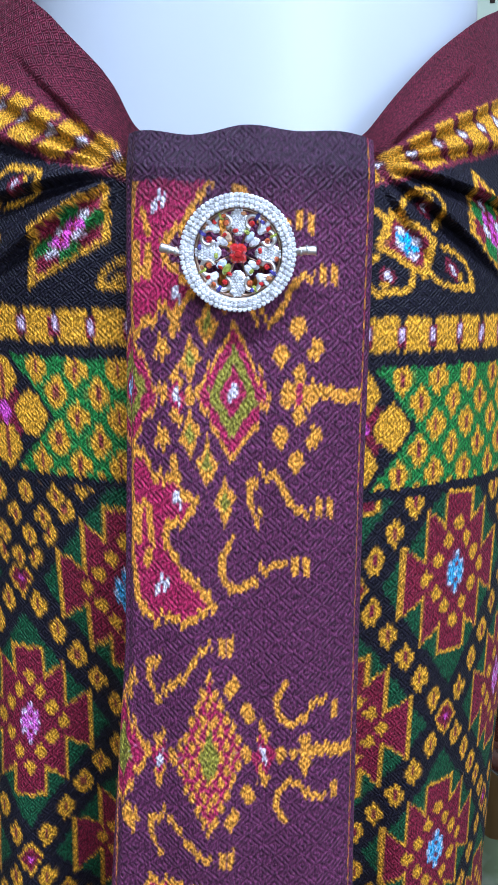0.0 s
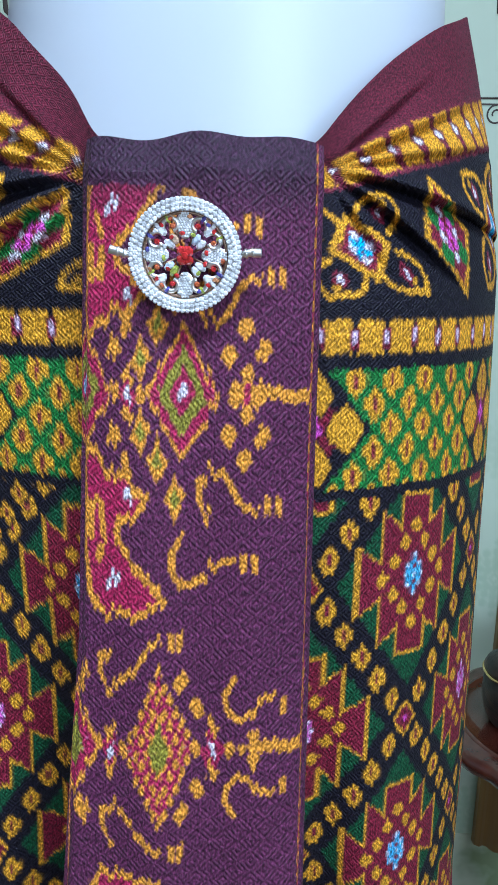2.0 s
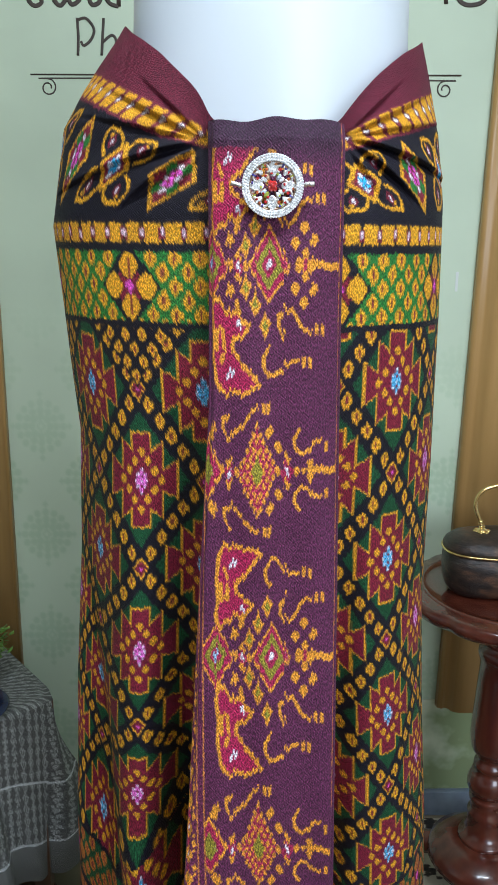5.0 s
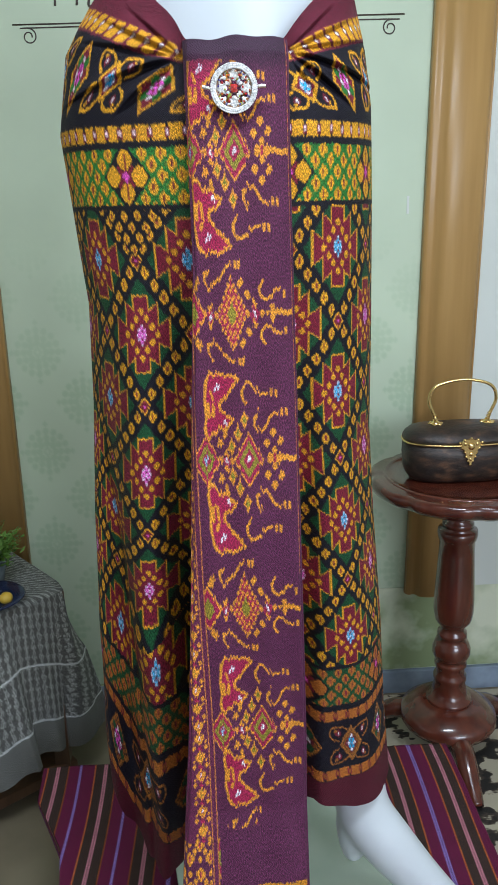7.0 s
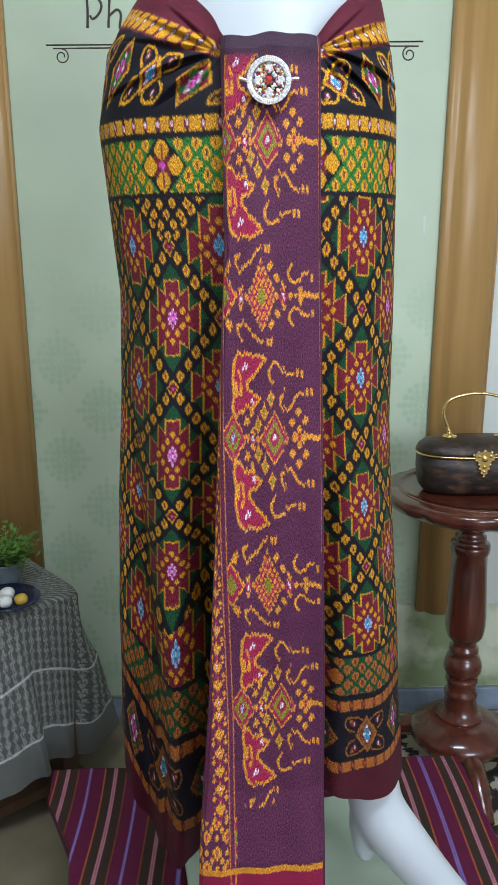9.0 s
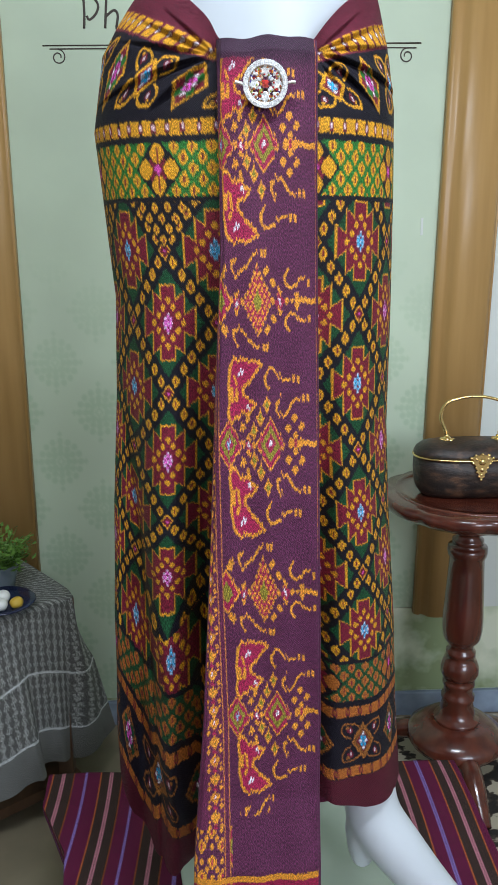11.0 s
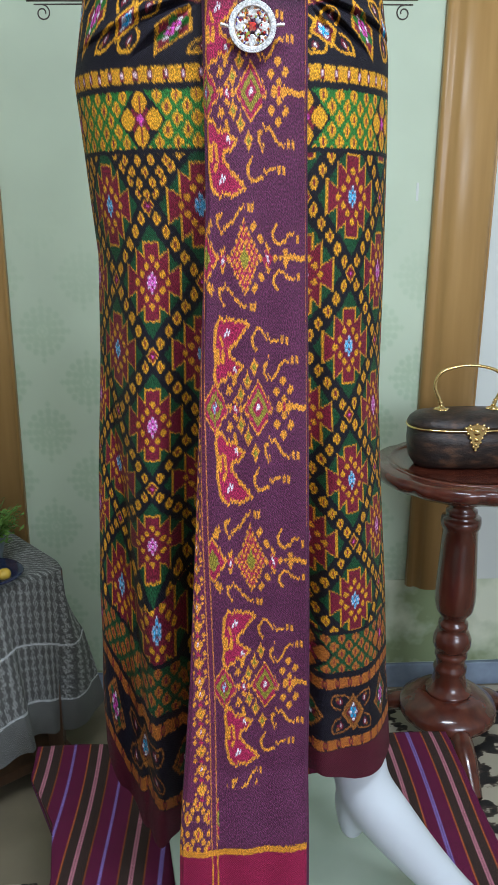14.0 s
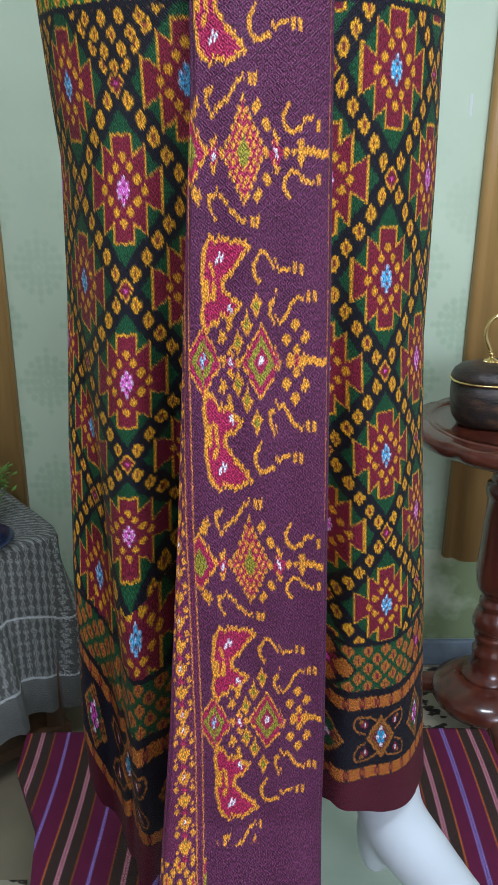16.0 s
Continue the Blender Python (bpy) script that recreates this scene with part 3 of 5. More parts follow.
    lean = np.where(u < 0, 0.054 - 0.80 * np.clip(z - 1.505, -0.03, 0.06), 0.012 + 0.60 * np.clip(z - 1.505, -0.03, 0.06))
    col = np.where(((vj > 1.476) & (vj < 1.548))[..., None], figs.at(ul + lean, 1.548 - vj), col)
    col = np.where((vj > 1.550)[..., None], leaves.at(ul + np.where(u < 0, -0.9, 0.7) * (z - leaf_z), (1.592 - vj) * 0.43), col)
    dash = (np.abs((v / 0.0068) % 1 - 0.5) < 0.09) & (np.sin(u * 410 + np.floor(v / 0.0068) * 1.7) > -0.3)
    dash |= (np.abs((u / 0.0075) % 1 - 0.5) < 0.08) & (np.sin(v * 560 + np.floor(u / 0.0075) * 2.3) > 0.2)
    rib = (1.08 - 0.38 * dash)[..., None]
    col = np.where((vj > 1.592)[..., None], MAROON * 0.74 * rib, col)
    # lower border: shade low on the skirt is put into its duller gold
    meadow2, blocks2 = meadow_sheet(LEAF, SHADED_GOLD), block_sheet(SHADED_GOLD, SHADED_GOLD * 0.7)
    col = np.where((vj < 0.790)[..., None], INK, col)
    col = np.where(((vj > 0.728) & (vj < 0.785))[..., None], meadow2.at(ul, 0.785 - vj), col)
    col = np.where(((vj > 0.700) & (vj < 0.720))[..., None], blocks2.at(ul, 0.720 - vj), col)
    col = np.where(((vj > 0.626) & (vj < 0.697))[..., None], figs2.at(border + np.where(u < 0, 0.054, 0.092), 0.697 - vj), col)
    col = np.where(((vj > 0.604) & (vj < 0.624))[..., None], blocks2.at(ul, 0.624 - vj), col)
    col = np.where((vj < 0.604)[..., None], MAROON * 0.55, col)
    pos = np.stack([x, y, z], -1) - np.array([0, CY, 0.50])
    me = cloth_mesh("wrapped_cloth", pos, np.stack([u, v], -1), col)
    mesh_object("wrapped_cloth", me, mat_skirt, skirt)

    # front panel
    step = 0.0008
    nz, nx = int(1.06 / step), int(0.19 / step)
    zz = np.linspace(1.545, 0.50, nz)
    xl = np.interp(zz, [0.50, 0.62, 0.79, 0.98, 1.17, 1.32, 1.41, 1.545], [-0.084, -0.081, -0.067, -0.056, -0.047, -0.039, -0.039, -0.040])
    xr = np.interp(zz, [0.50, 0.62, 0.79, 0.98, 1.17, 1.32, 1.41, 1.545], [0.069, 0.069, 0.071, 0.069, 0.070, 0.069, 0.068, 0.067])
    yf = np.interp(zz, [0.50, 0.62, 0.70, 0.82, 0.97, 1.12, 1.44, 1.53, 1.545], [0.205, 0.212, 0.238, 0.255, 0.272, 0.296, 0.328, 0.338, 0.348])
    back = 0.03
    w = (xr - xl)[:, None]
    d = np.linspace(0, 1, nx)[None, :] * (w + 2 * back)          # from behind the plain edge, across the front, round the left fold
    ue = d - back                                              # distance from the plain edge
    X = np.where(ue < 0, xr[:, None] + 0 * d, np.where(ue > w, xl[:, None] + 0 * d, xr[:, None] - ue))
    Y = yf[:, None] + np.where(ue < 0, -ue, np.where(ue > w, ue - w, 0.0))
    r = 0.006
    for edge, sg in ((0.0, 1), (w, -1)):
        q = np.clip((ue - edge) * sg / r, -1, 1)
        soft = (1 - np.abs(q)) ** 2 * r * 0.5
        Y += soft
        X -= soft * sg * 0.9
    bow = ((X - 0.012) / 0.06) ** 2
    Y += 0.012 * bow * np.clip((zz[:, None] - 0.9) / 0.5, 0, 1) + 0.004 * np.sin(zz[:, None] * 11) * (X / 0.06)
    Y += 0.0015 * np.sin(X * 130 + zz[:, None] * 9)
    Z = zz[:, None] + 0 * d
    Z = Z + np.where(zz[:, None] > 1.53, 0.0012 * np.sin(X * 150) + 0.0012 * np.sin(X * 67), 0)
    phase = np.interp(Z, PANEL_Z, PANEL_N)
    uj = ue + np.interp(Z, [0.5, 0.65, 0.80, 1.12, 1.43, 1.6], [0.010, 0.009, 0.0075, 0.003, -0.0005, -0.001])
    pv = weave_steps(uj, phase * 0.164, 0.0015, 0.0013, 9) / 0.164
    fold = np.abs((pv + 1) % 2 - 1)
    sheet = panel_sheet()
    jj = np.clip(fold * 0.164, 0, 0.1639)
    uu = np.clip(uj, 0, 0.1599)
    colp = sheet.at(uu, jj)
    hemz = weave_steps(uj, Z, 0.0011, 0.0006, 4)
    colp = np.where(((hemz < np.where((uj > 0.064) & (uj < 0.104), 0.6835, 0.708)) & (uj < 0.114))[..., None], PURPLE, colp)
    tail = Sheet(24, 34, PURPLE)
    for tx, ty in ((6, 8), (18, 25)):
        tail.flower(tx, ty, 5.4, 8.0, ORANGE, CRIMSON)
    for tx, ty in ((18, 8), (6, 25), (12, 16.5), (0, 16.5), (24, 16.5)):
        tail.diamond(tx, ty, 2.6, 4.4, ORANGE, 1.2)
    colp = np.where(((hemz < 0.672) & (uj > 0.1245))[..., None], tail.soft().at(uj, hemz), colp)
    colp = np.where(((hemz > 0.609) & (hemz < 0.617))[..., None], ORANGE, colp)
    colp = np.where((hemz < 0.609)[..., None], CRIMSON * 0.85, colp)
    for q in (0.116, 0.122):
        colp = np.where(((hemz < 0.609) & (np.abs(uj - q) < 0.0008))[..., None], ORANGE, colp)
    colp = np.where((hemz > 1.5235)[..., None], PURPLE, colp)
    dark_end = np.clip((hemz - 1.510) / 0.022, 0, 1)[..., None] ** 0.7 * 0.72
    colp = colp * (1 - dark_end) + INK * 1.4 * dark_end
    edge = (ue > 0.0) & (ue < 0.0026) & (Z + 0.05 * np.sin(Z * 31) > 0.95)
    colp = np.where((ue <= 0.0026)[..., None], PURPLE * 0.9, colp)
    colp = np.where(edge[..., None], np.where(((np.sin(Z * 700) > 0.0) ^ (np.abs(ue - 0.0013) < 0.0005))[..., None], ORANGE * 0.85, CRIMSON * 0.8), colp)
    posp = np.stack([X, Y, Z], -1) - np.array([0, CY, 0.50])
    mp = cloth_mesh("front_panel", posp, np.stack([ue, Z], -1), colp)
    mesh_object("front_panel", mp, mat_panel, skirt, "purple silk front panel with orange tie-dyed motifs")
    return skirt


PANEL_Z = [0.48, 0.652, 0.8028, 0.9483, 1.1161, 1.2724, 1.4357, 1.60]
PANEL_N = [6.1, 5.0, 4.0, 3.0, 2.0, 1.0, 0.0, -1.05]
build_skirt()


# ---------------------------------------------------------------- mannequin
def build_mannequin():
    bm = bmesh.new()
    n = 48
    rings = []
    for z in np.linspace(1.30, 1.86, 30):
        a = np.interp(z, [1.30, 1.45, 1.55, 1.62, 1.72, 1.86], [0.160, 0.160, 0.140, 0.127, 0.124, 0.120])
        b = np.interp(z, [1.30, 1.45, 1.55, 1.62, 1.72, 1.86], [0.100, 0.102, 0.104, 0.106, 0.104, 0.100])
        ring = []
        for k in range(n):
            q = 2 * math.pi * k / n
            ring.append(bm.verts.new((CX + float(np.interp(z, [1.45, 1.60, 1.86], [0.003, 0.015, 0.018])) + a * math.sin(q), CY - b * math.cos(q), z)))
        rings.append(ring)
    for a, b in zip(rings, rings[1:]):
        for k in range(n):
            bm.faces.new((a[k], a[(k + 1) % n], b[(k + 1) % n], b[k]))
    bm.faces.new(rings[0])
    bm.faces.new(rings[-1])
    # legs
    for sx, path, rad in ((1, [(0.07, 0.52, 1.32), (0.10, 0.55, 0.95), (0.152, 0.52, 0.66), (0.173, 0.468, 0.56), (0.184, 0.452, 0.50)], [0.070, 0.055, 0.048, 0.041, 0.042]),
                          (-1, [(-0.07, 0.52, 1.32), (-0.06, 0.56, 0.95), (-0.03, 0.57, 0.66), (-0.01, 0.56, 0.54), (-0.005, 0.55, 0.50)], [0.070, 0.055, 0.048, 0.042, 0.040])):
        ax, ay = path[-1][0], path[-1][1]
        # the arched foot runs on from the leg to the toes; the heel is drawn out below the ankle
        run = ((0.032, -0.014, 0.452), (0.092, -0.028, 0.378), (0.156, -0.045, 0.314), (0.222, -0.06, 0.291))
        line = list(path) + [(ax + (p if sx > 0 else 0.1 * p), ay + (q if sx > 0 else -p), h) for p, q, h in run]
        tube(smooth_line(line, 6), 1.0, 24, bm, [q[0] for q in smooth_line([(r, 0, 0) for r in rad + [0.041, 0.034, 0.028, 0.018]], 6)])
        heel = smooth_line([(ax - sx * 0.002, ay + 0.004, 0.50), (ax - sx * 0.010, ay + 0.012, 0.455), (ax - sx * 0.012, ay + 0.017, 0.415), (ax - sx * 0.010, ay + 0.019, 0.392)], 6)
        tube(heel, 1.0, 18, bm, [q[0] for q in smooth_line([(0.038, 0, 0), (0.031, 0, 0), (0.021, 0, 0), (0.014, 0, 0)], 6)])
    ob = part("mannequin", bm, mat_white)
    skin = ob.modifiers.new("one_skin", "REMESH")
    skin.mode, skin.voxel_size, skin.use_smooth_shade = "VOXEL", 0.006, True
    ease = ob.modifiers.new("ease", "SMOOTH")
    ease.factor, ease.iterations = 0.5, 12
    tagged(ob, "glossy white plastic mannequin wearing the wrap skirt", "mannequin")
    return ob


build_mannequin()


# ---------------------------------------------------------------- side table with the bag
def build_side_table():
    t = thing("side_table", "round dark red varnished wooden pedestal table", "table", (0.564, 1.20, 0))
    top = [(0.0, 0.762), (0.205, 0.762), (0.213, 0.758), (0.217, 0.748), (0.212, 0.734), (0.200, 0.726), (0.19, 0.720), (0.02, 0.720)]
    bm = lathe(top, 128)
    for q in bm.verts:
        r = math.hypot(q.co.x, q.co.y)
        if r > 0.18:
            k = 1 - 0.035 * abs(math.cos(4 * (math.atan2(q.co.y, q.co.x) + 0.12))) ** 14
            q.co.x, q.co.y = q.co.x * k, q.co.y * k
    part("tabletop", bm, mat_mahogany, t)
    part("moulding", lathe([(0.150, 0.763), (0.172, 0.763), (0.176, 0.766), (0.180, 0.763), (0.181, 0.760), (0.150, 0.760)], 64), mat_mahogany, t)
    column = [(0.042, 0.722), (0.042, 0.682), (0.047, 0.676), (0.047, 0.666), (0.031, 0.660), (0.029, 0.650), (0.037, 0.644), (0.038, 0.634), (0.033, 0.630), (0.046, 0.626), (0.048, 0.614), (0.046, 0.602),
              (0.042, 0.597), (0.043, 0.56), (0.046, 0.50), (0.049, 0.44), (0.049, 0.41), (0.046, 0.388), (0.043, 0.380), (0.031, 0.366), (0.030, 0.354), (0.036, 0.349), (0.037, 0.338), (0.031, 0.333),
              (0.040, 0.324), (0.047, 0.306), (0.047, 0.290), (0.041, 0.276), (0.035, 0.270), (0.040, 0.265), (0.040, 0.256), (0.036, 0.250), (0.036, 0.232), (0.041, 0.226), (0.041, 0.216), (0.038, 0.210),
              (0.042, 0.190), (0.046, 0.168), (0.056, 0.164), (0.058, 0.152)]
    part("column", lathe(column, 40), mat_mahogany, t)
    part("base", lathe([(0.062, 0.155), (0.085, 0.15), (0.10, 0.135), (0.118, 0.125), (0.122, 0.105), (0.115, 0.092), (0.03, 0.085)], 48), mat_mahogany, t)
    for k in range(3):
        q = radians(30 + 120 * k)
        d = (math.cos(q), math.sin(q))
        pts = smooth_line([(0.07 * d[0], 0.07 * d[1], 0.10), (0.14 * d[0], 0.14 * d[1], 0.085), (0.20 * d[0], 0.20 * d[1], 0.045), (0.235 * d[0], 0.235 * d[1], 0.020)], 5)
        part("foot", tube(pts, 1, 12, None, list(np.linspace(0.030, 0.018, len(pts)))), mat_mahogany, t)
    return t


build_side_table()


# ---------------------------------------------------------------- handbag on the table
mat_bag = mottled("dark_woven_rattan", [(0.40, (0.014, 0.009, 0.007)), (0.56, (0.040, 0.022, 0.015)), (0.68, (0.10, 0.048, 0.026))], 30.0, 0.45, stretch=(1, 1, 2.2), bump=0.7, bump_scale=150, distance=0.0016)


def oval(a, b, q, power=2.6):
    c, d = math.cos(q), math.sin(q)
    return a * math.copysign(abs(c) ** (2 / power), c), b * math.copysign(abs(d) ** (2 / power), d)


def oval_loft(rows, a, b, segments=56, bm=None):
    bm = bm or bmesh.new()
    rings = [[bm.verts.new((*oval(a + g, b + g, 2 * math.pi * k / segments), z)) for k in range(segments)] for g, z in rows]
    for p, q in zip(rings, rings[1:]):
        for k in range(segments):
            bm.faces.new((p[k], p[(k + 1) % segments], q[(k + 1) % segments], q[k]))
    bm.faces.new(rings[0])
    bm.faces.new(rings[-1])
    return bm


def build_bag():
    bag = thing("handbag", "dark woven oval box handbag with brass clasp and handle", "handbag", (0.553, 1.185, 0.7625))
    body = part("body", oval_loft([(-0.034, 0.0), (-0.024, 0.002), (-0.014, 0.008), (-0.006, 0.020), (-0.001, 0.040), (0.001, 0.065), (0.0, 0.094)], 0.133, 0.068), mat_bag, bag)
    part("lid", oval_loft([(0.001, 0.099), (0.001, 0.104), (-0.004, 0.114), (-0.016, 0.124), (-0.034, 0.129), (-0.060, 0.131)], 0.133, 0.068), mat_bag, bag)
    rim = [(*oval(0.1345, 0.0695, 2 * math.pi * k / 64), 0.0965) for k in range(65)]
    part("brass_rim", tube(rim, 0.0026, 8), mat_gold, bag)
    # clasp: a shaped plate with a rosette and a drop
    bm = bmesh.new()
    outline = [(-0.025, 0.010), (-0.015, 0.016), (0.0, 0.019), (0.015, 0.016), (0.025, 0.010), (0.019, -0.002), (0.013, -0.012), (0.010, -0.022), (0.005, -0.032), (0.0, -0.040), (-0.005, -0.032), (-0.010, -0.022), (-0.013, -0.012), (-0.019, -0.002)]
    front = [bm.verts.new((x * 0.9, -0.0755, 0.094 + z)) for x, z in outline]
    backs = [bm.verts.new((x, -0.0690, 0.094 + z)) for x, z in outline]
    bm.faces.new(front)
    bm.faces.new(backs)
    for k in range(len(outline)):
        bm.faces.new((front[k], front[(k + 1) % len(outline)], backs[(k + 1) % len(outline)], backs[k]))
    clasp = part("clasp", bm, mat_gold, bag, smooth=False)
    for x, z, r in ((0, 0.096, 0.008), (-0.013, 0.102, 0.004), (0.013, 0.102, 0.004), (0, 0.078, 0.005), (0, 0.066, 0.0035)):
        b2 = bmesh.new()
        bmesh.ops.create_uvsphere(b2, u_segments=14, v_segments=8, radius=r, matrix=Matrix.Translation((x, -0.0755, z)) @ Matrix.Diagonal((1, 0.5, 1, 1)))
        part("rosette", b2, mat_gold, clasp)
    for x, z in outline:
        b2 = bmesh.new()
        bmesh.ops.create_uvsphere(b2, u_segments=10, v_segments=6, radius=0.0036, matrix=Matrix.Translation((x, -0.0735, 0.094 + z)) @ Matrix.Diagonal((1, 0.7, 1, 1)))
        part("bead", b2, mat_gold, clasp)
    # handle: a flat-topped arch hinged on two leaf-shaped mounts
    arch = smooth_line([(-0.060, 0, 0.136), (-0.066, 0, 0.154), (-0.077, 0, 0.182), (-0.071, 0, 0.208), (-0.049, 0, 0.223), (0.0, 0, 0.231), (0.049, 0, 0.223), (0.071, 0, 0.208), (0.077, 0, 0.182), (0.066, 0, 0.154), (0.060, 0, 0.136)], 6)
    part("handle", tube(arch, 0.0036, 12), mat_gold, bag)
    for x in (-0.060, 0.060):
        mount = part("handle_mount", lathe([(0.013, 0.1295), (0.013, 0.1325), (0.007, 0.136), (0.004, 0.140)], 20, (x, 0, 0)), mat_gold, bag)
        for k in range(6):
            q = 2 * math.pi * k / 6
            b2 = bmesh.new()
            bmesh.ops.create_uvsphere(b2, u_segments=10, v_segments=6, radius=0.006, matrix=Matrix.Translation((x + 0.012 * math.cos(q), 0.012 * math.sin(q), 0.131)) @ Matrix.Diagonal((1, 1, 0.5, 1)))
            part("petal", b2, mat_gold, mount)
        for k in range(3):
            b2 = bmesh.new()
            z = 0.140 + 0.006 * k
            ring = [(x + math.copysign(0.002 * k, x) + 0.005 * math.cos(2 * math.pi * j / 14), 0.003 * math.sin(2 * math.pi * j / 14), z) for j in range(15)]
            part("link", tube(ring, 0.0014, 6, b2), mat_gold, mount)
    return bag


build_bag()


# ---------------------------------------------------------------- wall: hanging paper, pilasters, panel, lettering, skirting
mat_paint = mottled("dark_brown_paint", [(0.3, (0.035, 0.024, 0.018)), (0.7, (0.06, 0.042, 0.03))], 40.0, 0.6, bump=0.0)
mat_panel_white = mottled("off_white_board", [(0.3, (0.60, 0.63, 0.59)), (0.7, (0.66, 0.69, 0.65))], 2.0, 0.5, bump=0.03, bump_scale=60)
mat_skirting = mottled("blue_grey_tile", [(0.35, (0.13, 0.16, 0.21)), (0.7, (0.30, 0.37, 0.47))], 9.0, 0.35, bump=0.05)
mat_paper, tr, bs = material("printed_wall_paper", 0.5)
ink = tr.nodes.new("ShaderNodeVertexColor")
ink.layer_name = "yarn"
wash = ramp(tr, noise_node(tr, 3.0, 4).outputs["Fac"], [(0.3, (0.90,) * 3), (0.7, (1.05,) * 3)])
mx = tr.nodes.new("ShaderNodeMix")
mx.data_type, mx.blend_type = "RGBA", "MULTIPLY"
mx.inputs["Factor"].default_value = 1.0
tr.links.new(ink.outputs["Color"], mx.inputs["A"])
tr.links.new(wash.outputs["Color"], mx.inputs["B"])
tr.links.new(mx.outputs["Result"], bs.inputs["Base Color"])
add_bump(tr, bs, noise_node(tr, 40.0, 3).outputs["Fac"], 0.08, 0.002)

slab("wall_base_strip", (-2.59, 2.59, WALL_Y - 0.004, WALL_Y - 0.0005, 0.075, 0.335), mat_old_wall, "stained green plaster strip low on the wall")
slab("baseboard", (-2.59, 2.59, WALL_Y - 0.016, WALL_Y - 0.0005, 0.0, 0.072), mat_skirting, "blue-grey tiled baseboard along the wall", 0.003)


def damask_sheet():
    ground = np.array([0.54, 0.635, 0.475])
    dark = ground * np.array([0.83, 0.895, 0.84])
    s = Sheet(210, 260, ground, 1.0)
    for cx, cy in ((105, 130), (0, 0), (210, 0), (0, 260), (210, 260)):
        for r in (18, 30, 44):
            n = {18: 8, 30: 12, 44: 16}[r]
            for k in range(n):
                q = 2 * math.pi * k / n
                s.diamond(cx + r * 1.15 * math.cos(q), cy + r * 1.25 * math.sin(q), 8.0, 9.0, dark, 2.0)
        s.diamond(cx, cy, 12, 16, dark)
        s.diamond(cx, cy, 5, 7, ground)
        for dx, dy in ((-1, 0), (1, 0), (0, -1), (0, 1)):
            s.diamond(cx + dx * 64, cy + dy * 74, 8, 10, dark, 0.8)
    for _ in range(9):
        s.soft()
    return s


def build_paper():
    xs, zs = np.arange(-0.56, 0.56, 0.004), np.arange(2.45, 0.080, -0.004)
    X, Z = np.meshgrid(xs, zs)
    Y = WALL_Y - 0.006 - 0.0012 * np.sin(X * 9 + Z * 3) ** 2
    pattern = damask_sheet().at(X + 0.02, Z)
    # glare on the upper paper is put into the colour: the print fades out
    glare_fade = np.clip((1.35 - Z) / 0.4, 0.0, 1)[..., None]
    plain = np.array([0.54, 0.635, 0.475])
    me = cloth_mesh("wallpaper_1", np.stack([X, Y, Z], -1), np.stack([X, Z], -1), plain + (pattern - plain) * glare_fade,
                    (Z > 0.334) | (X < 0.30 + 0.03 * np.sin(Z * 40) + 0.02 * np.sin(Z * 97)))
    tagged(mesh_object("wallpaper_1", me, mat_paper), "pale green damask paper, print paled higher up as by glare", "wallpaper", kind="structure")


build_paper()
slab("wall_panel", (0.662, 1.30, WALL_Y - 0.012, WALL_Y - 0.0005, 0.335, 2.4), mat_panel_white, "off-white smooth board fixed on the wall", 0.002)


def pilaster(name, x0, x1, z0, z1, label, lean=0.0):
    """A half-round wooden upright with a rounded fillet along each side."""
    bm = bmesh.new()
    w = x1 - x0
    prof = [(0.0, 0.0), (0.002, 0.014), (0.012, 0.020), (0.020, 0.015), (0.024, 0.018)]
    for k in range(13):
        q = k / 12
        prof.append((0.026 + (w - 0.034) * q, 0.018 + 0.022 * math.sin(math.pi * q ** 0.62) ** 0.8))
    prof += [(w - 0.007, 0.010), (w - 0.004, 0.016), (w - 0.001, 0.012), (w, 0.0)]
    lo = [bm.verts.new((x0 + a, WALL_Y - 0.010 - b, z0)) for a, b in prof]
    hi = [bm.verts.new((x0 + lean + a, WALL_Y - 0.010 - b, z1)) for a, b in prof]
    for k in range(len(prof) - 1):
        bm.faces.new((lo[k], lo[k + 1], hi[k + 1], hi[k]))
    bm.faces.new(lo)
    bm.faces.new(hi)
    bm.faces.new((lo[0], lo[-1], hi[-1], hi[0]))
    ob = part(name, bm, mat_gold_wood)
    for p in ob.data.polygons:
        p.use_smooth = len(p.vertices) == 4
    return tagged(ob, label, "pilaster", kind="structure")


pilaster("pilaster_east", 0.508, 0.658, 0.325, 2.45, "golden-brown half-round wooden upright on the wall", 0.030)
pilaster("pilaster_west", -0.675, -0.513, 0.325, 2.45, "golden-brown half-round wooden upright on the wall")


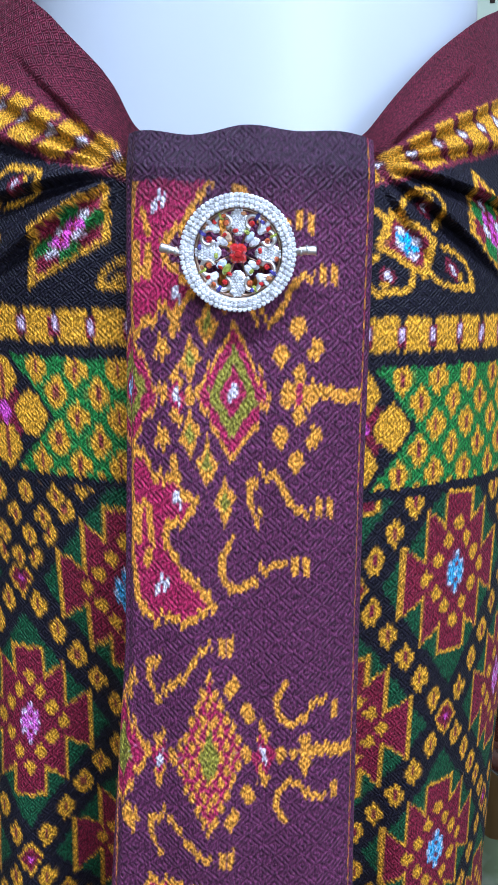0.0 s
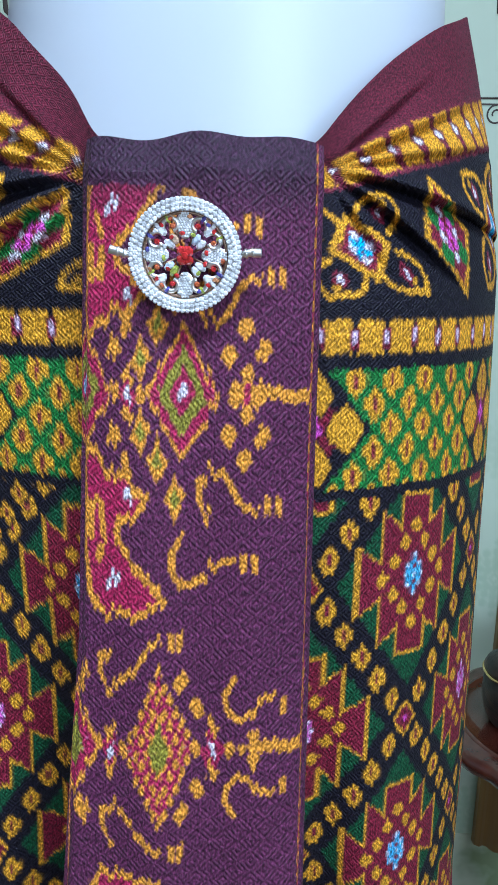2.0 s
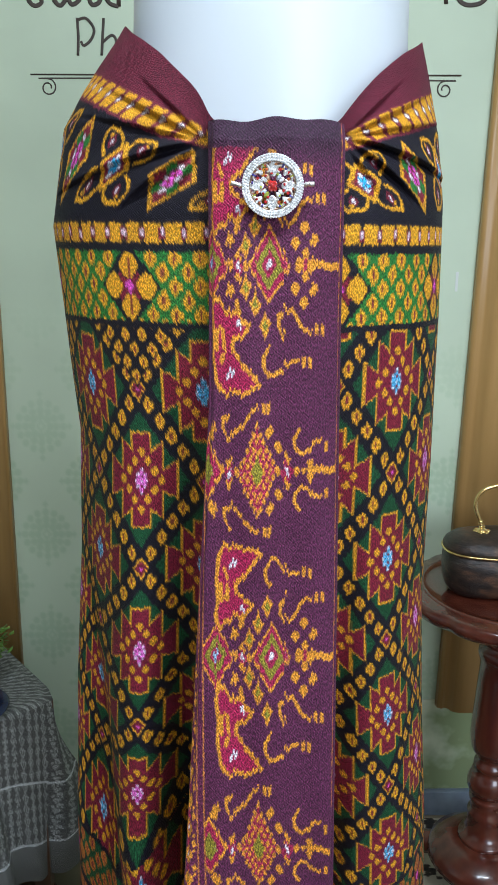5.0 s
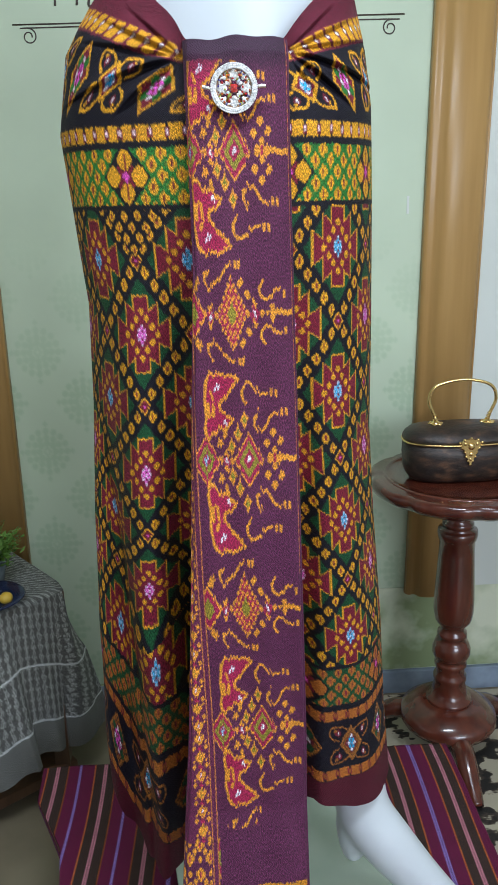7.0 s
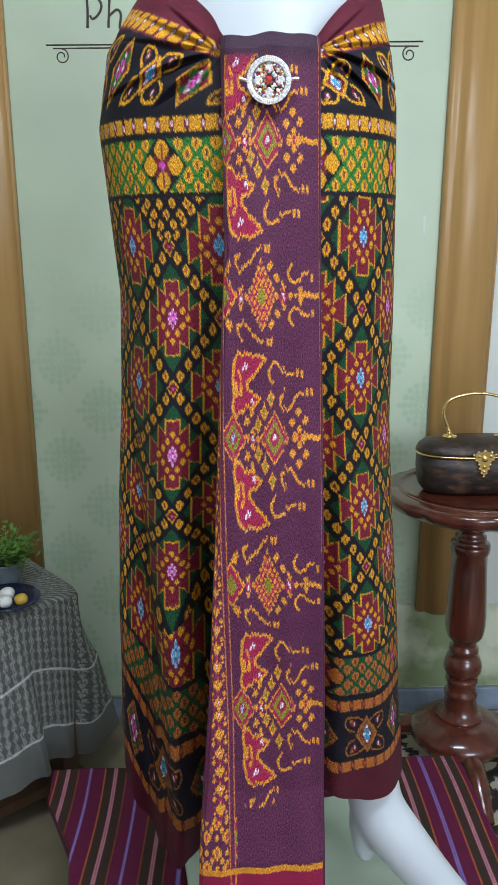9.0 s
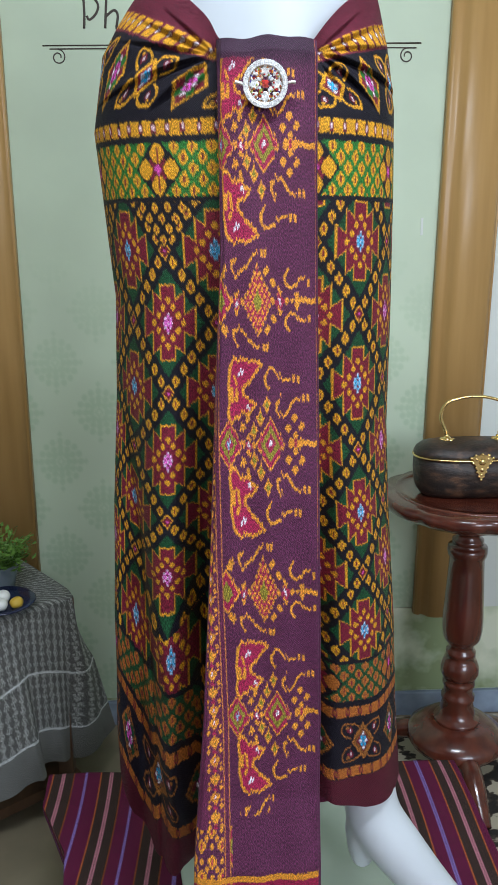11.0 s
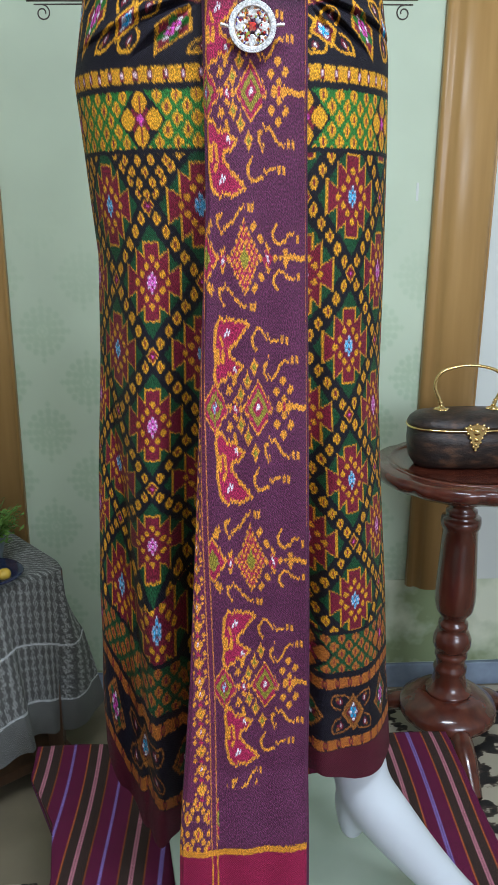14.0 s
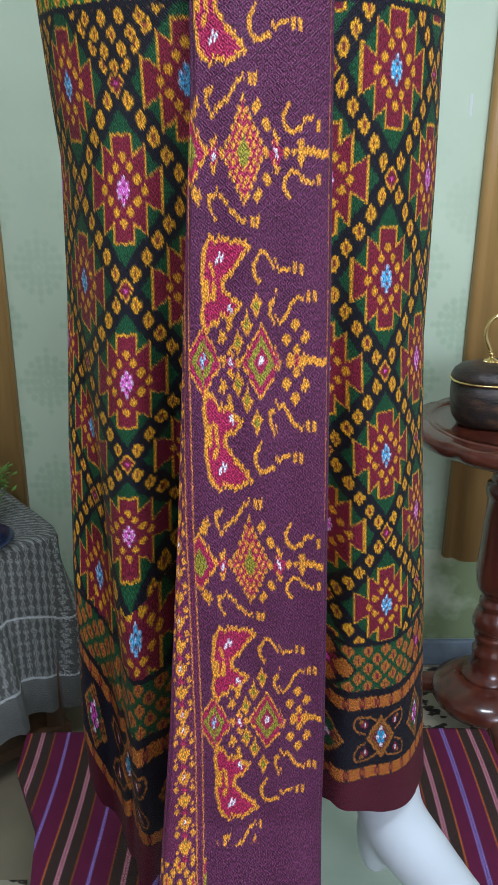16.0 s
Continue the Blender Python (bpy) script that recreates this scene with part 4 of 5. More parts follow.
def build_lettering():
    sign = thing("wall_lettering", "dark brown hand-painted strokes and scrolled line on wall", "lettering", (0, WALL_Y - 0.0074, 1.76))
    sign["kind"] = "structure"

    def stroke(points, width, name="stroke"):
        bm = tube([(x, 0, z - 1.76) for x, z in smooth_line(points, 5)], width / 2, 8)
        bmesh.ops.scale(bm, vec=(1, 0.12, 1), verts=bm.verts)
        part(name, bm, mat_paint, sign)

    def scroll(cx, cz, hand):
        pts = [(cx + hand * (r * math.cos(q) - 0.0), cz + r * math.sin(q)) for q, r in zip(np.linspace(math.pi / 2, math.pi * 3.1, 22), np.linspace(0.017, 0.006, 22))]
        return pts

    stroke([(-0.423, 1.777), (0.463, 1.790)], 0.0032, "rule")
    lead = scroll(-0.388, 1.753, -1)
    stroke([(-0.05, 1.776), (-0.38, 1.7705)] + lead, 0.0030, "scroll")
    lead = scroll(0.430, 1.762, 1)
    stroke([(0.05, 1.7775), (0.422, 1.7795)] + lead, 0.0030, "scroll")
    # the two letters over the rule: P and h
    for pts in ([(-0.324, 1.884), (-0.323, 1.850), (-0.325, 1.814)], [(-0.323, 1.880), (-0.306, 1.883), (-0.291, 1.864), (-0.297, 1.845), (-0.312, 1.833), (-0.318, 1.841)],
                [(-0.271, 1.884), (-0.274, 1.850), (-0.277, 1.815)], [(-0.274, 1.840), (-0.256, 1.853), (-0.247, 1.843), (-0.251, 1.816), (-0.246, 1.813)]):
        stroke(pts, 0.0056)
    # lower ends of the tall strokes of the upper line
    for pts in ([(-0.424, 2.05), (-0.420, 1.928), (-0.416, 1.910), (-0.405, 1.904), (-0.393, 1.911), (-0.398, 1.921)],
                [(-0.372, 2.05), (-0.369, 1.930), (-0.366, 1.912), (-0.355, 1.906), (-0.342, 1.918), (-0.334, 1.908), (-0.321, 1.914), (-0.317, 1.932), (-0.318, 2.05)],
                [(-0.270, 1.945), (-0.290, 1.930), (-0.298, 1.918), (-0.292, 1.908), (-0.280, 1.912), (-0.271, 1.926), (-0.257, 1.911), (-0.240, 1.906)], [(-0.240, 1.906), (-0.238, 2.05)],
                [(0.412, 2.05), (0.421, 1.923)], [(0.441, 2.05), (0.441, 1.962), (0.442, 1.938), (0.461, 1.923), (0.491, 1.926), (0.507, 1.943), (0.513, 1.965), (0.515, 2.05)]):
        stroke(pts, 0.0085)


build_lettering()


# ---------------------------------------------------------------- podium, striped cloth, glass plate, floor rug
mat_podium = mottled("dark_plywood", [(0.3, (0.06, 0.04, 0.025)), (0.7, (0.09, 0.06, 0.04))], 6.0, 0.6)
podium = part("podium", boxed(-0.302, 0.452, -0.10, 0.885, 0.0, 0.2595, bevel=0.004), mat_podium)
tagged(podium, "low wooden display podium under the striped cloth", "podium")


def stripe_colours(x):
    lav, orange, pink = srgb(128, 104, 170), srgb(176, 92, 44), srgb(186, 118, 132)
    wine, brown = srgb(92, 22, 56), srgb(56, 40, 36)
    p = ((x - 0.366) / 0.0985) % 1
    col = np.where(((p < 0.30) | (p > 0.74))[..., None], wine, brown)
    for at, w, c in ((0.0, 0.034, lav), (0.30, 0.014, orange), (0.52, 0.030, pink), (0.74, 0.014, orange)):
        d = np.minimum(np.abs(p - at), 1 - np.abs(p - at))
        col = np.where((d < w)[..., None], c, col)
        col = np.where((d < w * 0.25)[..., None], c * 0.55, col)
    return col


def build_striped_cloth():
    xs = np.arange(-0.44, 0.4651, 0.0024)
    ys = np.arange(0.905, -0.12, -0.006)
    X, Y = np.meshgrid(xs, ys)
    U = X.copy()
    Z = 0.2625 + 0.0028 * np.sin(X * 23 + Y * 7) * np.sin(Y * 13 + X * 4) + 0.0028
    X = X + 0.006 * np.sin(Y * 9 + 0.6)
    left = np.interp(Y, [0.50, 0.547, 0.67, 0.73, 0.79, 0.90], [-0.31, -0.311, -0.33, -0.361, -0.392, -0.398])
    # the free corner sags over the edge, the other edges turn down over the podium
    over = np.clip(left - X, 0, 1)
    X = X + over * 1.02
    Z = Z - over * np.interp(Y, [0.52, 0.64, 0.90], [2.0, 0.5, 0.35])
    over = np.clip(X - 0.456, 0, 1)
    X = X - over * 0.6
    Z = Z - over * 5.0
    over = np.clip(Y - 0.889, 0, 1)
    Y = Y - over * 0.6
    Z = Z - over * 6.0
    me = cloth_mesh("striped_cloth", np.stack([X, Y, Z], -1), np.stack([U, Y], -1), stripe_colours(U))
    tagged(mesh_object("striped_cloth", me, mat_stripe), "wine and brown striped cotton cloth spread over the podium", "cloth")


build_striped_cloth()

mat_plate, tr, bs = material("green_frosted_glass", 0.12)
pn = noise_node(tr, 9.0, 3)
tr.links.new(ramp(tr, pn.outputs["Fac"], [(0.3, (0.38, 0.46, 0.38)), (0.7, (0.46, 0.53, 0.45))]).outputs["Color"], bs.inputs["Base Color"])
bm = boxed(-0.125, 0.258, -0.24, 0.225, 0.0, 0.012, bevel=0.003)
plate = part("glass_plate", bm, mat_plate, smooth=False)
plate.matrix_basis = pose(0.022, 0.508, 0.2685, 0, 0, 8)
tagged(plate, "pale green glass base plate under the mannequin", "base plate")

mat_rug, tr, bs = material("black_cream_rug", 0.9)
pn = noise_node(tr, 17.0, 3, (1, 1.5, 1))
tr.links.new(ramp(tr, pn.outputs["Fac"], [(0.42, (0.015, 0.012, 0.010)), (0.47, (0.06, 0.042, 0.03)), (0.50, (0.44, 0.39, 0.29))]).outputs["Color"], bs.inputs["Base Color"])
add_bump(tr, bs, noise_node(tr, 500.0, 2).outputs["Fac"], 0.6, 0.003)
rug = part("floor_rug", boxed(0.30, 1.60, 0.10, 1.44, 0.0, 0.006, bevel=0.002), mat_rug)
tagged(rug, "black and cream patterned rug lying beside the podium", "rug", group="floor rugs")
rug = part("floor_rug", boxed(-0.95, -0.40, -0.40, 0.80, 0.0, 0.006, bevel=0.002), mat_rug)
tagged(rug, "black and cream patterned rug lying beside the podium", "rug", group="floor rugs")


# ---------------------------------------------------------------- covered table with plant and plate
mat_dark_wood = mottled("brown_table_wood", [(0.3, (0.060, 0.030, 0.016)), (0.7, (0.12, 0.058, 0.03))], 10.0, 0.4, stretch=(3, 3, 0.5), bump=0.06, bump_scale=50)
TX, TY, TTOP = -0.372, 1.150, 0.545
E1, E2 = np.array([-0.62, 0.78]), np.array([-0.79, -0.61])          # along the far edge and along the near edge
S1, S2 = 0.36, 0.46


def grey_colours(d, w):
    """Grey cloth with rows of pale feather-like marks and white rules; d from the hem upward, w along it."""
    ground, pale, white = srgb(94, 94, 91), srgb(150, 151, 148), srgb(196, 198, 198)
    jit = weave_steps(w, d, 0.0025, 0.0025, 6)
    p, q = (w / 0.017) % 1, (jit / 0.027) % 1
    col = np.where((np.abs(np.abs(p - 0.5) * 1.6 + np.abs(q - 0.5) - 0.5) < 0.13)[..., None], pale, ground)
    col = np.where(((np.abs(p - 0.5) < 0.08) & (np.abs(q - 0.5) < 0.22))[..., None], pale * 1.1, col)
    col = np.where((jit < 0.088)[..., None], ground * 1.35, col)
    for at in (0.088, 0.235):
        col = np.where((np.abs(d - at) < 0.0028)[..., None], white, col)
    return col


def build_covered_table():
    t = thing("cloth_covered_table", "small wooden table covered with a grey patterned cloth", "table", (TX, TY, 0))
    corner = lambda a, b: np.array([0.0, 0.0]) + a * E1 + b * E2
    for a, b in ((0.03, 0.03), (0.03, S2 - 0.03), (S1 - 0.03, 0.03), (S1 - 0.03, S2 - 0.03)):
        x, y = corner(a, b)
        leg = bmesh.new()
        box(leg, x - 0.018, x + 0.018, y - 0.018, y + 0.018, 0.0, TTOP - 0.03, 0.003)
        part("leg", leg, mat_dark_wood, t, smooth=False)
    for name, low, high, inset in (("shelf", 0.048, 0.076, 0.006), ("tabletop", TTOP - 0.03, TTOP - 0.004, 0.0)):
        bm = bmesh.new()
        for z in (low, high):
            for a, b in ((inset, inset), (S1 - inset, inset), (S1 - inset, S2 - inset), (inset, S2 - inset)):
                bm.verts.new((*corner(a, b), z))
        bm.verts.ensure_lookup_table()
        v = bm.verts
        for f in ((0, 1, 2, 3), (4, 5, 6, 7), (0, 1, 5, 4), (1, 2, 6, 5), (2, 3, 7, 6), (3, 0, 4, 7)):
            bm.faces.new([v[i] for i in f])
        bmesh.ops.bevel(bm, geom=list(bm.edges), offset=0.003, segments=2, affect="EDGES", profile=0.6)
        part(name, bm, mat_dark_wood, t, smooth=False)
    return t


def build_table_cloth():
    # the edge runs near side, corner, far side; the cloth goes in over the top and out and down
    n = 420
    w = np.linspace(-S2, S1, n)
    hang = 0.385
    rows = np.concatenate([np.linspace(-0.5, 0.0, 60), np.linspace(0.003, 1.0, 180)])
    W, R = np.meshgrid(w, rows)
    rad = 0.03
    f = np.clip((W + rad) / (2 * rad), 0, 1)
    base = np.where((W < 0)[..., None], -W[..., None] * E2, W[..., None] * E1) + np.array([TX, TY])
    base = base - (np.exp(-(W / rad) ** 2) * 0.008)[..., None] * -(E1 + E2)
    n2, n1 = np.array([0.61, -0.79]), np.array([0.78, 0.62])
    nrm = n2 + (n1 - n2) * f[..., None]
    nrm /= np.linalg.norm(nrm, axis=-1, keepdims=True)
    inward = np.clip(-R, 0, 1) * 0.5
    mid = np.array([TX, TY]) + 0.5 * S1 * E1 + 0.5 * S2 * E2
    top_xy = base + (mid - base) * np.clip(-R * 2, 0, 1)[..., None]
    down = np.clip(R, 0, 1)
    tail = np.exp(-((W - 0.02) / 0.09) ** 2)
    length = hang + 0.05 * tail + 0.40 * np.clip(-0.15 - W, 0, 1)
    Ws = W - 0.035 * down
    wave = np.interp(Ws, [-0.50, -0.38, -0.28, -0.20, -0.175, -0.16, -0.145, -0.09, -0.065, -0.04, -0.01, 0.02, 0.06, 0.10, 0.16, 0.24, 0.36],
                     [0.02, 0.035, 0.025, 0.050, 0.060, 0.045, 0.004, 0.000, -0.012, -0.014, 0.055, 0.120, 0.105, 0.060, 0.030, 0.045, 0.02])
    wave = wave + 0.004 * np.sin(W * 85) * down
    out = 0.010 + down * wave * np.clip(down * 2.2, 0, 1)
    xy = np.where((R > 0)[..., None], base + nrm * out[..., None], top_xy)
    z = TTOP + 0.003 - down * length
    z = z - 0.004 * np.exp(-(R / 0.012) ** 2)
    d = np.where(R > 0, (1 - down) * length, length - R * 0.5)
    me = cloth_mesh("tablecloth", np.stack([xy[..., 0], xy[..., 1], z], -1), np.stack([W, d], -1), grey_colours(d, W))
    tagged(mesh_object("tablecloth", me, mat_grey_cloth), "grey patterned cotton tablecloth hanging in folds over table", "tablecloth")


build_covered_table()
build_table_cloth()

mat_blue_glaze = mottled("dark_blue_glaze", [(0.3, (0.010, 0.014, 0.045)), (0.7, (0.018, 0.026, 0.07))], 20.0, 0.15, bump=0.0)
mat_shell = mottled("white_soap", [(0.3, (0.70, 0.70, 0.66)), (0.7, (0.78, 0.78, 0.74))], 30.0, 0.4, bump=0.1)
mat_yellow = mottled("yellow_sweet", [(0.3, (0.55, 0.34, 0.03)), (0.7, (0.65, 0.42, 0.05))], 30.0, 0.5, bump=0.1)
mat_pot = mottled("grey_blue_pot", [(0.3, (0.10, 0.13, 0.15)), (0.7, (0.16, 0.19, 0.21))], 30.0, 0.5)
mat_leaf = mottled("fresh_green_leaf", [(0.3, (0.06, 0.15, 0.02)), (0.7, (0.14, 0.27, 0.04))], 40.0, 0.5, bump=0.1)

dish = part("dish", lathe([(0.0, 0.004), (0.03, 0.004), (0.034, 0.0), (0.040, 0.004), (0.072, 0.018), (0.075, 0.020), (0.072, 0.023), (0.038, 0.010), (0.0, 0.009)], 48, (-0.520, 1.085, TTOP + 0.0015)), mat_blue_glaze)
tagged(dish, "dark blue glazed dish on the grey tablecloth", "dish")
for x, y, r, mat, word in ((-0.515, 1.060, 0.016, mat_shell, "white"), (-0.545, 1.085, 0.018, mat_shell, "white"), (-0.520, 1.100, 0.017, mat_shell, "white"), (-0.483, 1.072, 0.015, mat_yellow, "yellow")):
    bm = bmesh.new()
    bmesh.ops.create_uvsphere(bm, u_segments=20, v_segments=12, radius=r, matrix=Matrix.Diagonal((1, 1, 0.85, 1)))
    for q in bm.verts:
        q.co *= 1 + 0.08 * math.sin(q.co.x * 260) * math.cos(q.co.y * 210)
    ob = part("sweet", bm, mat)
    ob.location = (x, y, TTOP + 0.0105 + r * 0.85)
    tagged(ob, f"small {word} rounded sweet lying in the blue dish", "sweet", "sweets in the dish")


def build_plant():
    p = thing("potted_plant", "small bushy green plant in a grey-blue pot", "plant", (-0.545, 1.19, TTOP + 0.001))
    part("pot", lathe([(0.0, 0.0), (0.028, 0.0), (0.034, 0.03), (0.040, 0.062), (0.042, 0.066), (0.038, 0.066), (0.034, 0.055), (0.0, 0.055)], 32), mat_pot, p)
    rng = random.Random(5)
    bm = bmesh.new()
    stems = bmesh.new()
    for k in range(70):
        q, up, reach = rng.uniform(0, 6.28), rng.uniform(0.2, 1.0), rng.uniform(0.03, 0.075)
        tip = Vector((reach * math.cos(q), reach * math.sin(q), 0.06 + 0.085 * up))
        tube([(0.25 * tip.x, 0.25 * tip.y, 0.05), (0.7 * tip.x, 0.7 * tip.y, 0.05 + (tip.z - 0.05) * 0.75), tuple(tip)], 0.0009, 5, stems)
        for j in range(7):
            c = tip * rng.uniform(0.72, 1.04) + Vector((rng.gauss(0, 0.008), rng.gauss(0, 0.008), rng.gauss(0, 0.006)))
            r, a = rng.uniform(0.006, 0.011), rng.uniform(0, 6.28)
            d = Vector((math.cos(a), math.sin(a), rng.uniform(-0.4, 0.7))).normalized()
            s2 = d.cross(Vector((0, 0, 1))).normalized() * r * 0.5
            up2 = d.cross(s2).normalized() * r * 0.15
            vs = [bm.verts.new(c - d * r), bm.verts.new(c - s2 + up2), bm.verts.new(c + d * r), bm.verts.new(c + s2 + up2)]
            bm.faces.new((vs[0], vs[1], vs[2]))
            bm.faces.new((vs[0], vs[2], vs[3]))
    part("stems", stems, mat_leaf, p)["kind"] = "stuff"
    leaves = part("leaves", bm, mat_leaf, p, smooth=False)
    leaves["kind"] = "stuff"


build_plant()


# ---------------------------------------------------------------- brooch pinned on the panel
mat_silver = mottled("polished_silver", [(0.3, (0.78, 0.76, 0.72)), (0.7, (0.88, 0.86, 0.82))], 200.0, 0.32, 1.0, bump=0.0)
mat_dark_gold = mottled("aged_rose_gold", [(0.3, (0.30, 0.20, 0.14)), (0.7, (0.42, 0.28, 0.2))], 300.0, 0.35, 1.0, bump=0.2, bump_scale=900)


def gem(name, colour, rough=0.06):
    m, t, b = material(name, rough)
    n = noise_node(t, 420.0, 1)
    t.links.new(ramp(t, n.outputs["Fac"], [(0.35, tuple(c * 0.55 for c in colour)), (0.6, colour)]).outputs["Color"], b.inputs["Base Color"])
    b.inputs["Specular IOR Level"].default_value = 1.0
    b.inputs["Coat Weight"].default_value = 0.5
    return m


GEMS = {"clear": gem("clear_crystal", (0.92, 0.93, 0.94)), "red": gem("red_crystal", (0.62, 0.03, 0.03)), "amber": gem("amber_crystal", (0.55, 0.24, 0.10)),
        "green": gem("green_crystal", (0.45, 0.52, 0.08)), "blue": gem("violet_blue_crystal", (0.10, 0.09, 0.38)), "orange": gem("orange_crystal", (0.60, 0.14, 0.05)), "peach": gem("peach_crystal", (0.70, 0.48, 0.32)), "ice": gem("ice_blue_crystal", (0.62, 0.72, 0.85))}


def cut_stone(bm, cx, cz, rx, rz, turn, height, base, facets=8):
    """A faceted stone: a girdle, a smaller table above it."""
    c, s = math.cos(turn), math.sin(turn)
    rings = []
    for k, (f, h) in enumerate(((1.0, 0.0), (1.0, 0.35), (0.55, 1.0))):
        ring = []
        for j in range(facets):
            q = 2 * math.pi * (j + 0.5) / facets
            x, z = rx * f * math.cos(q), rz * f * math.sin(q)
            ring.append(bm.verts.new((cx + c * x - s * z, -base - height * h, cz + s * x + c * z)))
        rings.append(ring)
    for a, b in zip(rings, rings[1:]):
        for j in range(facets):
            bm.faces.new((a[j], a[(j + 1) % facets], b[(j + 1) % facets], b[j]))
    bm.faces.new(rings[-1])
    bm.faces.new(rings[0])


def build_brooch():
    br = thing("brooch", "round brooch with clear crystal rim and coloured stones", "brooch", (0.0095, 0.3245, 1.4945))
    br.rotation_euler = (radians(6), 0, 0)
    br.scale = (0.91, 0.91, 0.91)
    k = 0.0256 / 292                                             # metres for one unit of the drawing
    # openwork back and rim
    bm = bmesh.new()
    n = 72
    prof = [(0.0195, 0.0), (0.0195, 0.0025), (0.0205, 0.0035), (0.0245, 0.0035), (0.0256, 0.002), (0.0256, 0.0)]
    rings = [[bm.verts.new((r * math.cos(2 * math.pi * j / n), -h, r * math.sin(2 * math.pi * j / n))) for j in range(n)] for r, h in prof]
    for a, b in zip(rings, rings[1:] + rings[:1]):
        for j in range(n):
            bm.faces.new((a[j], a[(j + 1) % n], b[(j + 1) % n], b[j]))
    part("rim", bm, mat_silver, br)
    pave = bmesh.new()
    for r, count in ((0.0207, 58), (0.0228, 64), (0.0248, 70)):
        for j in range(count):
            q = 2 * math.pi * (j + (0.5 if r > 0.022 and r < 0.024 else 0)) / count
            cut_stone(pave, r * math.cos(q), r * math.sin(q), 0.00125, 0.00125, q, 0.0011, 0.0033, 6)
    part("pave_rim", pave, GEMS["clear"], br, "rows of small clear crystals", smooth=False)["kind"] = "stuff"
    # filigree: four scrolled arms and their curls
    for a in range(4):
        q0 = math.pi / 2 * a
        arm = bmesh.new()
        for cx, cz, rx, rz in ((0, 0.0135, 0.0040, 0.0060),):
            x, z = cx * math.cos(q0) - cz * math.sin(q0), cx * math.sin(q0) + cz * math.cos(q0)
            cut_stone(arm, x, z, rx * 1.05, rz * 1.05, q0, 0.0008, 0.0012, 12)
        petal = part("petal", arm, mat_silver, br, smooth=False)
        tiny = bmesh.new()
        for row in range(-4, 5):
            for colm in range(-3, 4):
                px, pz = colm * 0.00125 + (row % 2) * 0.0006, 0.0135 + row * 0.00125
                if (px / 0.0038) ** 2 + ((pz - 0.0135) / 0.0060) ** 2 < 0.95:
                    x, z = px * math.cos(q0) - pz * math.sin(q0), px * math.sin(q0) + pz * math.cos(q0)
                    cut_stone(tiny, x, z, 0.0007, 0.0007, q0, 0.0007, 0.0020, 6)
        part("petal_pave", tiny, GEMS["clear"], petal, smooth=False)["kind"] = "stuff"
        for hand in (-1, 1):
            curl = []
            for q, r in zip(np.linspace(-0.6, 4.4, 16), np.linspace(0.0042, 0.0022, 16)):
                px, pz = hand * (0.0060 + r * math.cos(q)), 0.0128 + r * math.sin(q)
                curl.append((px * math.cos(q0) - pz * math.sin(q0), -0.0018, px * math.sin(q0) + pz * math.cos(q0)))
            part("scroll", tube(curl, 0.0011, 8), mat_silver, br)
        outer = [("red", 0.0058, 0.0128, 0.0014, 0.0014), ("blue", 0.0082, 0.0157, 0.0013, 0.0018), ("green", -0.0078, 0.0155, 0.0011, 0.0019), ("orange", -0.0055, 0.0128, 0.0014, 0.0014),
                 ("amber", 0.0105, 0.0140, 0.0012, 0.0017), ("clear", 0.0104, 0.0104, 0.0019, 0.0026), ("red", 0.0130, 0.0104, 0.0012, 0.0015), ("clear", 0.0128, 0.0128, 0.0011, 0.0016)]
        inner = [(("ice", "clear", "green", "clear")[a], 0.0050, 0.0070, 0.0017, 0.0030)]
        inner.append((("peach", "ice", "clear", "clear")[a], -0.0048, 0.0072, 0.0017, 0.0028))
        for name, px, pz, rx, rz in outer + inner:
            x, z = px * math.cos(q0) - pz * math.sin(q0), px * math.sin(q0) + pz * math.cos(q0)
            st = bmesh.new()
            cut_stone(st, x, z, rx, rz, q0 - math.copysign(0.6, px), 0.0014, 0.0016, 8)
            part("stone", st, GEMS[name], br, f"{name} cut stone", smooth=False)
    # the square red stone in the middle is a cluster of four
    for dx, dz in ((-0.0014, -0.0019), (0.0014, -0.0019), (-0.0014, 0.0019), (0.0014, 0.0019), (0, 0)):
        st = bmesh.new()
        cut_stone(st, dx, dz, 0.0024, 0.0027, math.pi / 4, 0.0018 if dx else 0.0024, 0.0020, 8)
        part("centre_stone", st, GEMS["red"], br, "bright red cut stone", smooth=False)
    # dark backing bars of the openwork
    for a in range(8):
        q = math.pi / 4 * a + math.pi / 8
        part("strut", tube([(0.003 * math.cos(q), -0.0008, 0.003 * math.sin(q)), (0.0200 * math.cos(q), -0.0008, 0.0200 * math.sin(q))], 0.0006, 6), mat_dark_gold, br)
